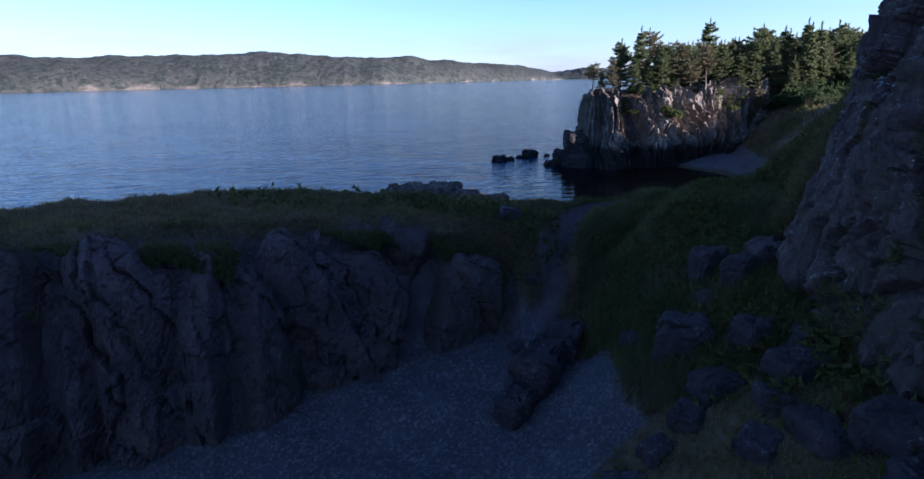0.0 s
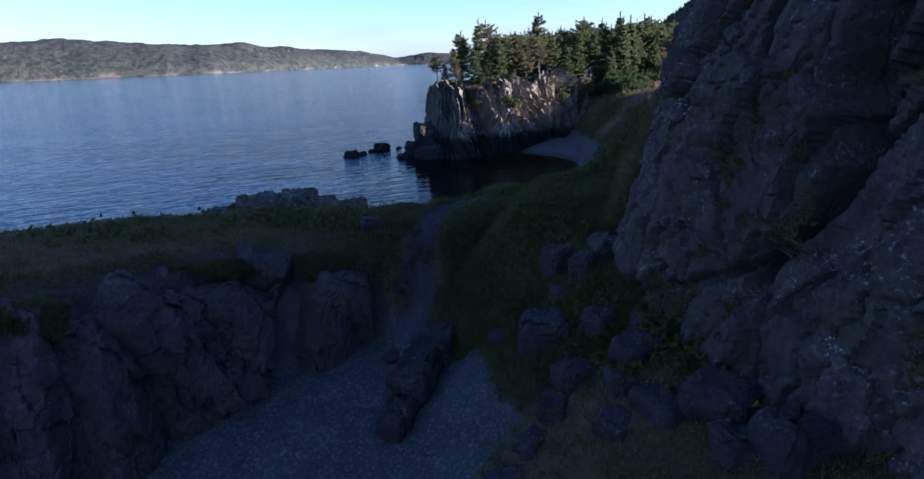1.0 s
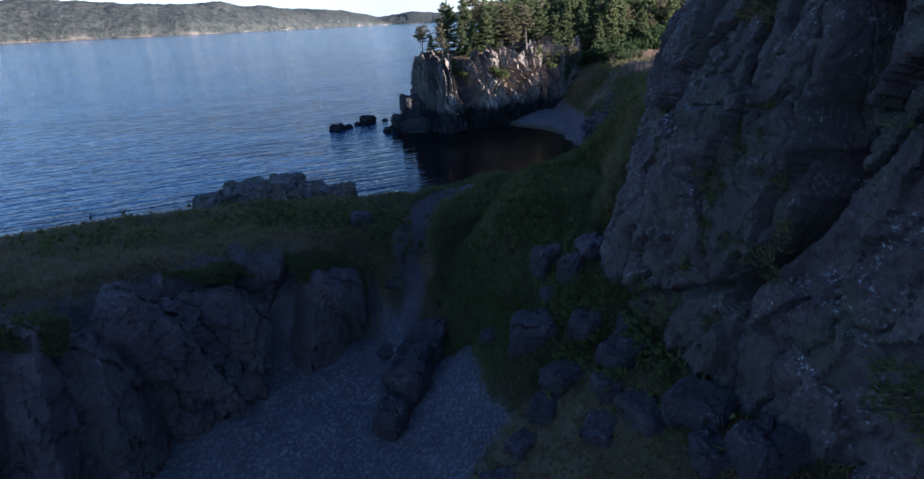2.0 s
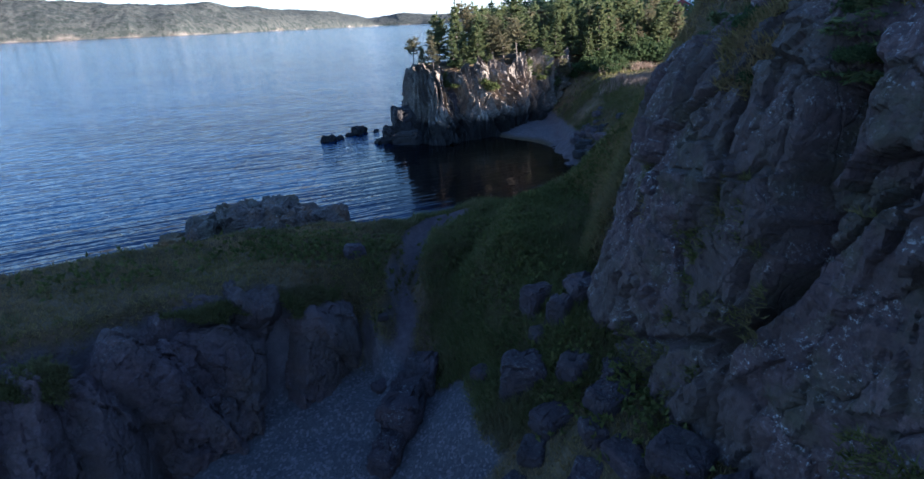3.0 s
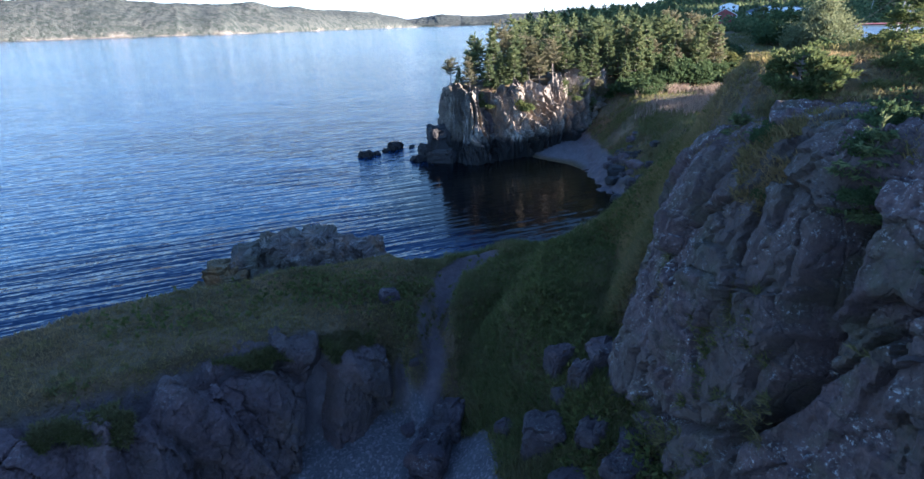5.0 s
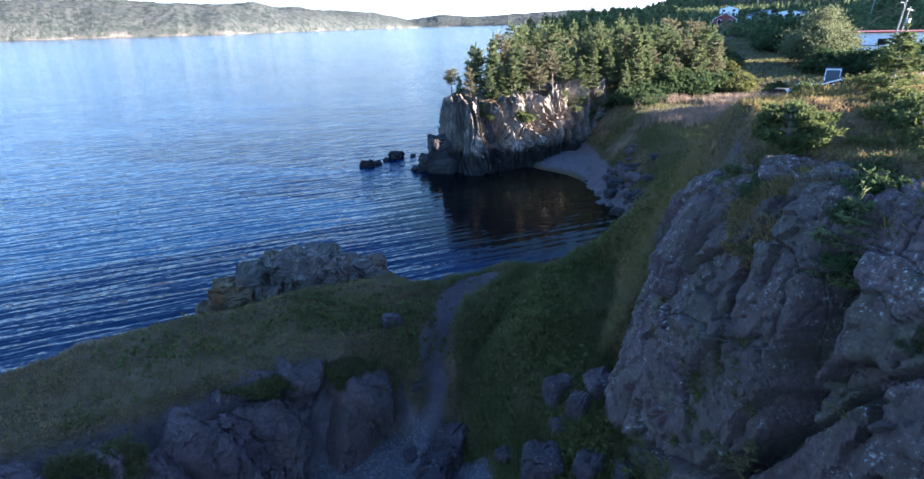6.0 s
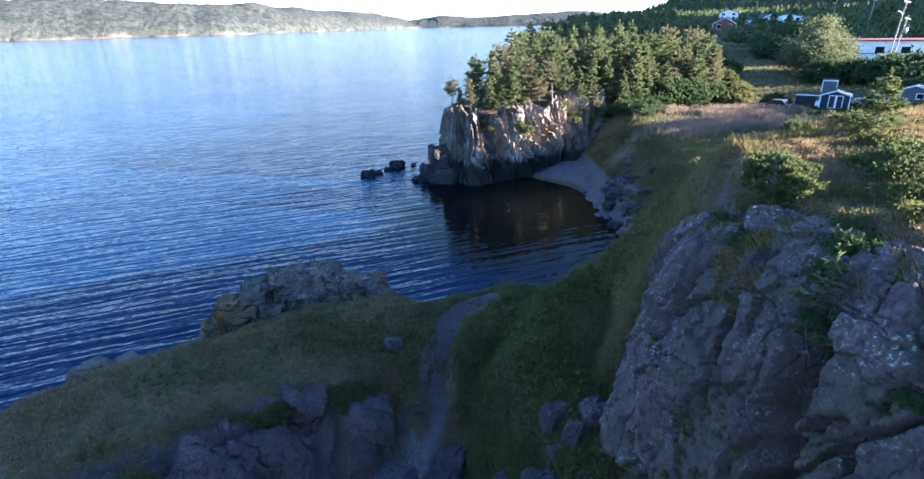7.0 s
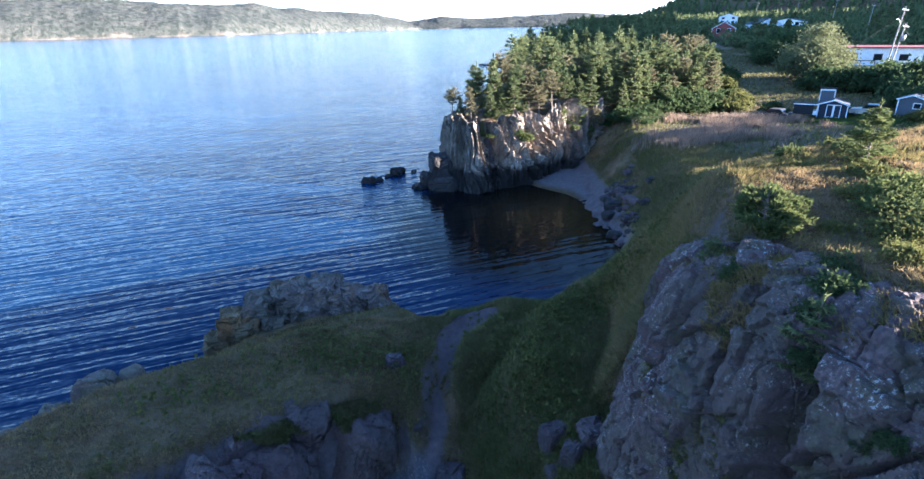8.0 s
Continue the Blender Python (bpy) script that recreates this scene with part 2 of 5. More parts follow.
def ground_material():
    """Turf, trodden earth, gravel and bare rock, told apart by the ground's own cover."""
    m = Mat("turf_and_shingle", 0.95, 0.2)
    turf = m.ramp(m.noise(0.5, 6, 0.65), (0.25, (0.0415, 0.0312, 0.012)), (0.48, (0.0708, 0.0478, 0.021)), (0.66, (0.1366, 0.0832, 0.048)))
    turf = m.mix(m.ramp(m.noise(9.0, 5, 0.7), (0.3, 0.4), (0.7, 1.0)), (0.0098, 0.0104, 0.004), turf)
    pebbles = m.cell(16.0, out="Color")
    grit = m.mix(0.6, m.ramp(pebbles, (0.1, (0.0512, 0.0406, 0.046)), (0.6, (0.0878, 0.0686, 0.077)), (0.95, (0.2928, 0.2288, 0.23))), m.ramp(m.noise(1.4, 5), (0.3, 0.04), (0.7, 0.075)))
    earth = m.ramp(m.noise(4.0, 6, 0.65), (0.3, (0.052, 0.038, 0.040)), (0.7, (0.098, 0.074, 0.074)))
    rock = m.ramp(m.noise(1.5, 7, 0.65), (0.3, (0.044, 0.034, 0.036)), (0.55, (0.080, 0.064, 0.066)), (0.8, (0.135, 0.113, 0.110)))
    dry = m.ramp(m.noise(3.0, 6, 0.65), (0.3, (0.080, 0.062, 0.034)), (0.7, (0.165, 0.125, 0.072)))
    c = m.mix(m.attribute("dry"), turf, dry)
    c = m.mix(m.attribute("earth"), c, earth)
    c = m.mix(m.attribute("gravel"), c, grit)
    c = m.mix(m.attribute("bare"), c, rock)
    m.colour(c)
    m.relief(m.noise(5.0, 7, 0.7), 0.10)
    m.relief(m.cell(14.0), 0.03, 0.6)
    return m.m


GROUND = ground_material()


def sea_material():
    """Wind-rippled sea: long crests with finer ripples on them, calmer in the lee of the headland, over a brown shallow
    floor at the cove's head. The headland's shade and dark reflection in the cove are put into the colour.
    """
    m = Mat("sea_water", 0.06, 0.5)
    m.b.inputs["IOR"].default_value = 1.333
    m.b.inputs["Specular IOR Level"].default_value = 0.06
    still = m.place
    deep = m.ramp(m.noise(0.02, 4), (0.3, (0.0024, 0.0108, 0.034)), (0.7, (0.0030, 0.0130, 0.041)))

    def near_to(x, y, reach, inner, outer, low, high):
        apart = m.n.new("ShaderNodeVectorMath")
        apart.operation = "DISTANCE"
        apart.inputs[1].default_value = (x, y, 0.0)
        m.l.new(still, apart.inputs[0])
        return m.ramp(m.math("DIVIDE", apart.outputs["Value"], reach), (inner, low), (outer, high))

    lee = near_to(17.5, 40.0, 40.0, 0.26, 0.46, 0.26, 1.0)
    shallow = m.math("MULTIPLY", near_to(18.5, 42.0, 40.0, 0.06, 0.26, 1.0, 0.0), m.ramp(m.noise(0.22, 5, 0.6), (0.35, 0.35), (0.7, 1.0)))
    # Near-black round the cove paints in the headland's shade and reflection; brown is the floor.
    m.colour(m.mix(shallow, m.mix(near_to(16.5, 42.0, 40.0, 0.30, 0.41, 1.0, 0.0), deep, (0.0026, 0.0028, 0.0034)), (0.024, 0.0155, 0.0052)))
    m.b.inputs["Roughness"].default_value = 0.05

    def crests(length, turn, squeeze, wander, scale, amount):
        """A train of waves as slopes: length from crest to crest, its heading, and how far the crests wander."""
        turned = m.n.new("ShaderNodeMapping")
        turned.inputs["Rotation"].default_value = (0, 0, radians(turn))
        m.l.new(still, turned.inputs["Vector"])
        squeezed = m.n.new("ShaderNodeMapping")
        squeezed.inputs["Scale"].default_value = (squeeze, 1, 1)
        m.l.new(turned.outputs["Vector"], squeezed.inputs["Vector"])
        w = m.n.new("ShaderNodeTexWave")
        w.wave_type, w.bands_direction, w.wave_profile = "BANDS", "Y", "SIN"
        w.inputs["Scale"].default_value = 0.314 / length
        w.inputs["Distortion"].default_value = wander
        w.inputs["Detail"].default_value = 4
        w.inputs["Detail Scale"].default_value = scale
        w.inputs["Detail Roughness"].default_value = 0.6
        m.l.new(squeezed.outputs["Vector"], w.inputs["Vector"])
        sharp = m.ramp(w.outputs["Fac"], (0.0, 0.0), (0.55, 0.28), (1.0, 1.0))
        return m.math("MULTIPLY", m.math("SUBTRACT", sharp, 0.38), amount)

    m.place = still
    gusts = m.ramp(m.noise(0.035, 5, 0.6, (0.5, 1.4, 1.0)), (0.3, 0.8), (0.7, 1.12))

    def chop(scale, stretch, amount, detail=3):
        return m.math("MULTIPLY", m.math("SUBTRACT", m.noise(scale, detail, 0.55, stretch, 0.3), 0.5), amount)

    ahead = m.math("ADD", m.math("ADD", m.math("ADD", crests(0.80, -8, 0.15, 10.0, 1.0, SEA_STEEP), crests(1.9, -6, 0.14, 9.0, 0.7, 0.5 * SEA_STEEP)), crests(0.38, -13, 0.20, 9.0, 1.8, 0.9 * SEA_STEEP)),
                   m.math("ADD", chop(0.16, (0.4, 1.0, 1.0), 0.05), chop(7.0, (0.3, 1.0, 1.0), 0.55)))
    across = m.math("ADD", chop(1.2, (0.5, 0.9, 1.0), 0.22), chop(7.0, (0.6, 1.0, 1.0), 0.45))
    calm = m.math("MULTIPLY", gusts, lee)
    slope = m.n.new("ShaderNodeCombineXYZ")
    m.l.new(m.math("MULTIPLY", across, calm), slope.inputs["X"])
    m.l.new(m.math("MULTIPLY", ahead, calm), slope.inputs["Y"])
    slope.inputs["Z"].default_value = 1.0
    facing = m.n.new("ShaderNodeVectorMath")
    facing.operation = "NORMALIZE"
    m.l.new(slope.outputs["Vector"], facing.inputs[0])
    m.l.new(facing.outputs["Vector"], m.b.inputs["Normal"])
    return m.m


SEA_STEEP = 0.18
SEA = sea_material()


def leaf_material(name, a, b, c, rough=0.85, withered=None):
    m = Mat(name, rough, 0.08)
    tone = m.ramp(m.random_island(), (0.0, a), (0.5, b), (1.0, c))
    c = m.mix(m.ramp(m.noise(0.9, 4), (0.3, 0.75), (0.7, 1.0)), (0.03, 0.035, 0.014), m.mix(m.ramp(m.random_object(), (0.0, 0.45), (1.0, 0.0)), tone, a))
    if withered:
        c = m.mix(m.ramp(m.noise(0.45, 5, 0.65), (0.44, 0.0), (0.60, 0.65)), c, withered)
    m.colour(c)
    through_leaf = m.n.new("ShaderNodeBsdfTranslucent")
    m.l.new(c, through_leaf.inputs["Color"])
    both = m.n.new("ShaderNodeMixShader")
    both.inputs["Fac"].default_value = 0.42
    m.l.new(m.b.outputs["BSDF"], both.inputs[1])
    m.l.new(through_leaf.outputs["BSDF"], both.inputs[2])
    m.l.new(both.outputs["Shader"], m.n["Material Output"].inputs["Surface"])
    return m.m


NEEDLES = leaf_material("spruce_needles", (0.064, 0.0878, 0.039), (0.1126, 0.1342, 0.0561), (0.1856, 0.1891, 0.083))
NEEDLES_RUSTY = leaf_material("thinning_spruce_needles", (0.09, 0.096, 0.048), (0.144, 0.1296, 0.072), (0.21, 0.168, 0.108))
NEEDLES_PALE = leaf_material("young_spruce_needles", (0.055, 0.072, 0.026), (0.095, 0.115, 0.038), (0.155, 0.16, 0.056))
GRASS_LUSH = leaf_material("lush_grass_blades", (0.067, 0.074, 0.0252), (0.1134, 0.118, 0.0378), (0.1944, 0.165, 0.0756), 0.9, (0.1296, 0.1, 0.0578))
LEAVES = leaf_material("shrub_leaves", (0.075, 0.085, 0.028), (0.125, 0.128, 0.042), (0.20, 0.18, 0.062))
LEAVES_DARK = leaf_material("alder_leaves", (0.040, 0.062, 0.026), (0.060, 0.088, 0.036), (0.090, 0.115, 0.045))
GRASS = leaf_material("grass_blades", (0.0987, 0.0868, 0.0286), (0.1581, 0.1348, 0.044), (0.2719, 0.1885, 0.0902), 0.9, (0.2088, 0.1393, 0.077))
MEADOW = leaf_material("meadow_blades", (0.08, 0.085, 0.030), (0.15, 0.14, 0.05), (0.28, 0.23, 0.11), 0.9)
BROAD = leaf_material("broad_leaves", (0.0562, 0.0647, 0.0198), (0.0938, 0.096, 0.0286), (0.1375, 0.1274, 0.044))
LAWN = leaf_material("lawn_blades", (0.035, 0.065, 0.016), (0.055, 0.095, 0.024), (0.085, 0.12, 0.035), 0.9)
WILLOW = leaf_material("willow_leaves", (0.10, 0.115, 0.055), (0.16, 0.17, 0.085), (0.23, 0.23, 0.125))
STRAW = leaf_material("seeding_fireweed", (0.14, 0.105, 0.075), (0.24, 0.17, 0.13), (0.36, 0.27, 0.20), 0.85)


def plain(name, colour, rough=0.6, grain=8.0, depth=0.004, metal=0.0):
    m = Mat(name, rough, 0.35)
    m.b.inputs["Metallic"].default_value = metal
    low = tuple(v * 0.72 for v in colour)
    m.colour(m.mix(m.ramp(m.noise(grain, 6, 0.65), (0.3, 0.0), (0.7, 1.0)), low, colour))
    m.relief(m.noise(grain * 3, 4), depth)
    return m.m


BARK = plain("grey_bark", (0.13, 0.105, 0.085), 0.9, 20, 0.02)


# ---- the lie of the land ----
RIDGE = [(-40, 2, 7.4), (-15, 11.2, 6.7), (-8.5, 14.2, 6.0), (-4.2, 16.4, 5.4), (-1.4, 18.2, 4.8), (1.5, 19.4, 4.3), (4.2, 19.95, 4.1), (6.6, 19.6, 4.3), (8.6, 18.8, 4.5)]
SHELF = [(6.6, 10.8, 4.8), (6.6, 14.5, 5.25), (8.0, 17.4, 5.0), (11.0, 19.9, 4.6), (14.4, 23.2, 3.5), (18.2, 26.8, 2.4), (21.4, 31.6, 1.6), (24.0, 38.5, 1.5)]
SEAWARD = [(-4.4, 23.4, 2.5), (-2.5, 23.2, 2.9), (1.2, 22.6, 3.2)]
TALUS = [(6.3, -14, 4.2), (6.3, 4, 4.4), (6.2, 10, 4.3)]
COVE = [(-4.5, -16, 0.2), (-1.0, 2, 1.0), (0.3, 8, 1.35), (1.4, 12.4, 1.9)]
UPLAND = [(9.0, -60, 12), (9.0, 4, 12), (8.8, 9.0, 11), (9.7, 11.2, 10), (10.7, 13.2, 9), (12.8, 16.0, 9), (17.0, 22.0, 7), (22.6, 29.0, 5), (25.6, 34.4, 5), (27.5, 41, 5), (29.5, 48, 5), (31, 55, 5),
          (27, 66, 5), (24, 84, 5), (42, 126, 5), (98, 228, 6), (185, 400, 7), (300, 690, 8), (700, 1500, 8)]
HEADLAND = [(14.9, 57.6, 6.55), (17, 58, 6.6), (25, 60, 6.55), (36, 62, 6.2)]
BEACH = [(23.6, 52.6, 0.45), (26.0, 48.9, 0.5), (26.1, 45.2, 0.45), (25.0, 40.6, 0.3)]
TRAIL = [(1.1, 12.4, 1.95), (1.7, 13.7, 2.35), (2.3, 15.2, 2.8), (2.65, 16.9, 3.3), (3.2, 17.8, 3.55), (3.6, 19.0, 3.75), (4.4, 19.8, 3.85), (5.4, 20.0, 3.95)]


def lift(x, y):
    """The lie of the whole coast: it rises gently inland and falls towards the cove."""
    return 0.0136 * np.clip(y, -60, 250) + 0.0218 * np.clip(x, -40, 250) - 0.86


def upland_height(x, y):
    d = (y - 11.2) * 0.94 - (x - 8.0) * 0.18
    knob = 12.15 - 0.46 * (np.sqrt(np.maximum(d, 0) ** 2 + 1.0) - 1.0)
    low = 4.75 + 0.012 * np.clip(y - 50, 0, 200) + 0.35 * fbm(x * 0.07, y * 0.07, x * 0, 3)
    far = np.hypot(x - 560, y - 430)
    hill = 170 * smooth(305, 30, far) * (1 + 0.25 * fbm(x * 0.006, y * 0.006, x * 0 + 4, 4))
    # Unseen rise to the south-east, added to cast shade over the knob.
    east = 5.3 * np.exp(-(((x - 40) / 12) ** 2 + ((y + 3) / 11) ** 2))
    # Second hill, out of view at the right, added to shade the village.
    hill = hill + 100 * smooth(205, 30, np.hypot(x - 420, y - 60))
    knob = knob - 0.5 * np.exp(-((x - 8.9) ** 2 + (y - 9.4) ** 2) / 4.8)
    return join_up(knob + east, low + hill, 1.2)


def land(x, y):
    """Height of the ground, and of what it is covered with."""
    wob = 0.5 * fbm(x * 0.45, y * 0.45, x * 0 + 1.5, 4)
    h = np.full(x.shape, -3.0)
    ridge, _ = along(x, y, RIDGE)
    h = join_up(h, mound(x, y, COVE, 9.0, 2.6, 0.12, 0.22, 0.6) - 9 * smooth(-1.5, 0.5, ridge), 0.2)
    h = join_up(h, mound(x + 0.3 * wob, y + 0.3 * wob, TALUS, 0.4, 2, 0.64, 2.5), 0.25)
    face = 0.95 + 3.6 * smooth(0.2, -2.6, x) + 1.6 * smooth(-2.5, -1.0, x) * smooth(1.4, 0.8, x)
    h = join_up(h, mound(x + 0.6 * wob, y + 0.6 * wob, RIDGE, 1.6 - 1.35 * smooth(-7.0, -12.0, x) - 1.0 * smooth(0.0, 2.5, x), 2.3, 4.5 - 3.2 * smooth(-4.5, -2.5, x), face, 0.7), 0.25)
    h = join_up(h, mound(x, y, SEAWARD, 1.0, 1.4, 1.6, 1.0, 0.6), 0.3)
    h = join_up(h, mound(x + 0.3 * wob, y + 0.3 * wob, SHELF, 0.9, 3.2, 1.25, 0.5, 0.5), 0.25)
    h = join_up(h, mound(x, y, BEACH, 0.8, 1.6, 0.34, 0.22, 0.4), 0.25)
    d, _ = along(x, y, UPLAND)
    steep = 1.1 + 1.5 * smooth(20.0, 14.5, y) + 4.0 * smooth(12.5, 10.5, y) - 0.3 * smooth(30, 40, y)
    up = upland_height(x, y) - steep * (np.sqrt(np.maximum(d + 0.5 * wob, 0) ** 2 + 0.3) - 0.55)
    h = join_up(h, up, 0.5)
    h = join_up(h, mound(x, y, HEADLAND, 3.2, 2.8, 5.0, 7.0, 0.5), 0.4)
    t, tz = along(x, y, TRAIL)
    worn = smooth(0.65, 0.15, np.abs(t))
    h = h * (1 - worn) + np.minimum(h, tz) * worn
    near = smooth(120, 40, np.hypot(x, y - 10))
    h = h + near * (0.10 * fbm(x * 0.9, y * 0.9, x * 0, 4) + 0.05 * fbm(x * 4, y * 4, x * 0 + 9, 3)) * smooth(0.0, 0.6, h)
    return h + lift(x, y) * smooth(-2.6, -0.6, h)


def ground_at(x, y):
    return float(land(np.array([float(x)]), np.array([float(y)]))[0])


def axis(low, start, end, high, step):
    """Even steps over a stretch, with growing steps out to either end."""
    out = list(np.arange(start, end, step))
    s, v = step, out[-1]
    while v < high:
        s *= 1.055
        v += s
        out.append(v)
    s, v = step, start
    while v > low:
        s *= 1.09
        v -= s
        out.insert(0, v)
    return np.array(out)


def cover(x, y, h, slope):
    """How far the ground is bare rock, gravel, trodden earth or dry grass."""
    h = h - lift(x, y)
    patchy = fbm(x * 0.6, y * 0.6, x * 0 + 6, 4)
    bare = smooth(1.7, 2.4, slope + 0.5 * patchy - 1.6 * smooth(3.5, 5, x) * smooth(10.5, 12, y)) * smooth(0.2, 0.8, h)
    bare = np.maximum(bare, smooth(0.9, 0.3, h) * smooth(14, 18, y) * smooth(0.3, 0.5, slope))
    c, cz = along(x, y, COVE)
    right = np.interp(y, [4, 8, 9.3, 12, 12.8, 14.6], [0.6, 1.4, 3.4, 3.3, 2.0, 1.3])
    gravel = smooth(0.25, -0.15, x - right + 0.35 * patchy) * smooth(3.0, 2.7, h) * smooth(15.2, 14.2, y)
    b, bz = along(x, y, BEACH)
    gravel = np.maximum(gravel, smooth(5.0, 4.0, np.abs(b)) * smooth(1.35, 0.95, h))
    t, _ = along(x, y, TRAIL)
    half = np.interp(y, [12, 15, 17.2, 18.6, 20], [0.42, 0.24, 0.20, 0.50, 0.72])
    earth = smooth(half + 0.18, half - 0.14, np.abs(t) + 0.2 * patchy)
    dry = 0.55 * smooth(0.1, 0.8, fbm(x * 0.35, y * 0.35, x * 0 + 2, 4))
    dry = np.maximum(dry, 0.6 * smooth(9, 4, np.hypot((x - 40) / 1.6, (y - 48) / 1.1)))
    dry = np.maximum(dry, 0.8 * smooth(22, 8, np.abs(x - 62 - 0.9 * (y - 85))) * smooth(60, 75, y) * smooth(170, 130, y))
    return bare, gravel, earth, dry


def build_ground():
    xs = axis(-60, -16, 30, 1700, 0.2)
    ys = axis(-70, -4, 56, 1600, 0.2)
    x, y = np.meshgrid(xs, ys)
    h = land(x, y)
    gy, gx = np.gradient(h, ys, xs)
    bare, gravel, earth, dry = cover(x, y, h, np.hypot(gx, gy))
    rough = bare * smooth(90, 40, np.hypot(x, y))
    f1, f2, ident = cells(x * 0.9, y * 0.9, h * 0.6)
    h = h + rough * (0.5 * (ident - 0.5) * smooth(0.0, 0.25, f2 - f1) + 0.25 * fbm(x * 1.7, y * 1.7, h, 4))
    me = array_mesh("ground", np.stack([x, y, h], -1).reshape(-1, 3), grid_faces(len(ys), len(xs)))
    for key, values in (("bare", bare), ("gravel", gravel), ("earth", earth), ("dry", dry)):
        note(me, key, values)
    return solid("ground", me, GROUND, "grassy coastal ground with bare rock, gravel coves and a trodden path", "ground", kind="structure")


build_ground()


def build_sea():
    bm = bmesh.new()
    rings = [0.5, 30, 90, 250, 700, 1800, 4900]
    last = None
    for r in rings:
        ring = [bm.verts.new((r * math.cos(a * math.tau / 64), 40 + r * math.sin(a * math.tau / 64), 0)) for a in range(64)]
        if last is None:
            bm.faces.new(ring)
        else:
            for i in range(64):
                bm.faces.new((last[i], ring[i], ring[(i + 1) % 64], last[(i + 1) % 64]))
        last = ring
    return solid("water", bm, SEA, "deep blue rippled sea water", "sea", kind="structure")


build_sea()


# ---- the far shore ----
def far_material():
    m = Mat("far_wooded_hills", 0.95, 0.1)
    # Wood tones are greyed: the haze of distance is put into their colour.
    woods = m.ramp(m.noise(0.012, 8, 0.7), (0.3, (0.0372, 0.0422, 0.0397)), (0.52, (0.0496, 0.0533, 0.0484)), (0.72, (0.067, 0.067, 0.0608)))
    woods = m.mix(m.ramp(m.cell(0.07, out="Color"), (0.25, 0.75), (0.6, 0.0)), woods, (0.0186, 0.0248, 0.0223))
    woods = m.mix(m.ramp(m.noise(0.05, 5, 0.7), (0.56, 0.0), (0.66, 0.6)), woods, (0.0899, 0.0868, 0.0713))
    cliff = m.ramp(m.noise(0.02, 7, 0.7, (1, 1, 2.5)), (0.38, (0.062, 0.0589, 0.0496)), (0.60, (0.1488, 0.1302, 0.1116)))
    m.colour(m.mix(m.attribute("cliff"), woods, cliff))
    m.relief(m.noise(0.06, 7, 0.75), 14)
    return m.m


FAR = far_material()


KNOLL = 0.113


def far_hills(name, label, shore, heights, depth, cliff):
    """A long wooded hill: a shoreline, the height of its crest along it, its depth, and the height of its sea cliff."""
    n, rows = 420, 60
    u = np.linspace(0, 1, n)
    k = np.linspace(0, 1, len(shore))
    sx, sy = np.interp(u, k, [p[0] for p in shore]), np.interp(u, k, [p[1] for p in shore])
    top = np.interp(u, np.linspace(0, 1, len(heights)), heights)
    top = np.convolve(np.pad(top, 12, mode="edge"), np.ones(25) / 25, "valid")
    v = np.linspace(0, 1, rows)[:, None]
    length = np.hypot(sx, sy)
    ox, oy = sx / length, sy / length
    d = depth * v ** 1.6
    jag = 4 * fbm(u * 22, u * 0, u * 0 + depth, 3)
    x, y = sx + ox * (d + jag), sy + oy * (d + jag)
    low = cliff * np.clip(0.55 + 0.9 * fbm(u * 26, u * 0 + 3, u * 0, 3), 0.12, 1.3)
    edge = smooth(0.0, 0.035, v)
    h = -2 + edge * (low + 2) + (top - low) * np.sin(np.clip((v - 0.03) / 0.8, 0, 1) * math.pi / 2) ** 0.9
    h = h + 26 * np.exp(-(((x / y) + KNOLL) / 0.022) ** 2) * smooth(0.25, 0.6, v)
    h = h + top * 0.10 * fbm(x * 0.006, y * 0.006, x * 0, 4) * smooth(0.05, 0.5, v) + 3.0 * fbm(x * 0.05, y * 0.05, x * 0, 3) * smooth(0.05, 0.2, v)
    me = array_mesh(name, np.stack([x, y, h], -1).reshape(-1, 3), grid_faces(rows, n))
    bare = smooth(0.05, 0.03, v + 0.07 * np.abs(fbm(x * 0.006, y * 0.006, x * 0, 4))) * smooth(-0.35, 0.1, fbm(u * 34, u * 0, u * 0 + 12, 3)) * np.ones_like(x)
    note(me, "cliff", bare)
    return solid(name, me, FAR, label, "hill", kind="structure")


far_hills("far_shore", "long low wooded shore with pale sea cliffs across the bay",
          [(-2300, 900), (-1700, 1700), (-1250, 2150), (-930, 2300), (-660, 2400), (-420, 2500), (-200, 2850), (60, 3300), (270, 3600), (450, 3900), (640, 4150)],
          [128, 132, 150, 156, 146, 128, 126, 112, 100, 70, 22], 900, 15)
far_hills("far_hills", "hazy blue hills at the head of the bay",
          [(-100, 4100), (300, 4200), (900, 4100), (1500, 3900), (2300, 3600), (3000, 3200)], [40, 52, 70, 50, 88, 60, 80, 92, 66, 90, 70, 60], 500, 6)


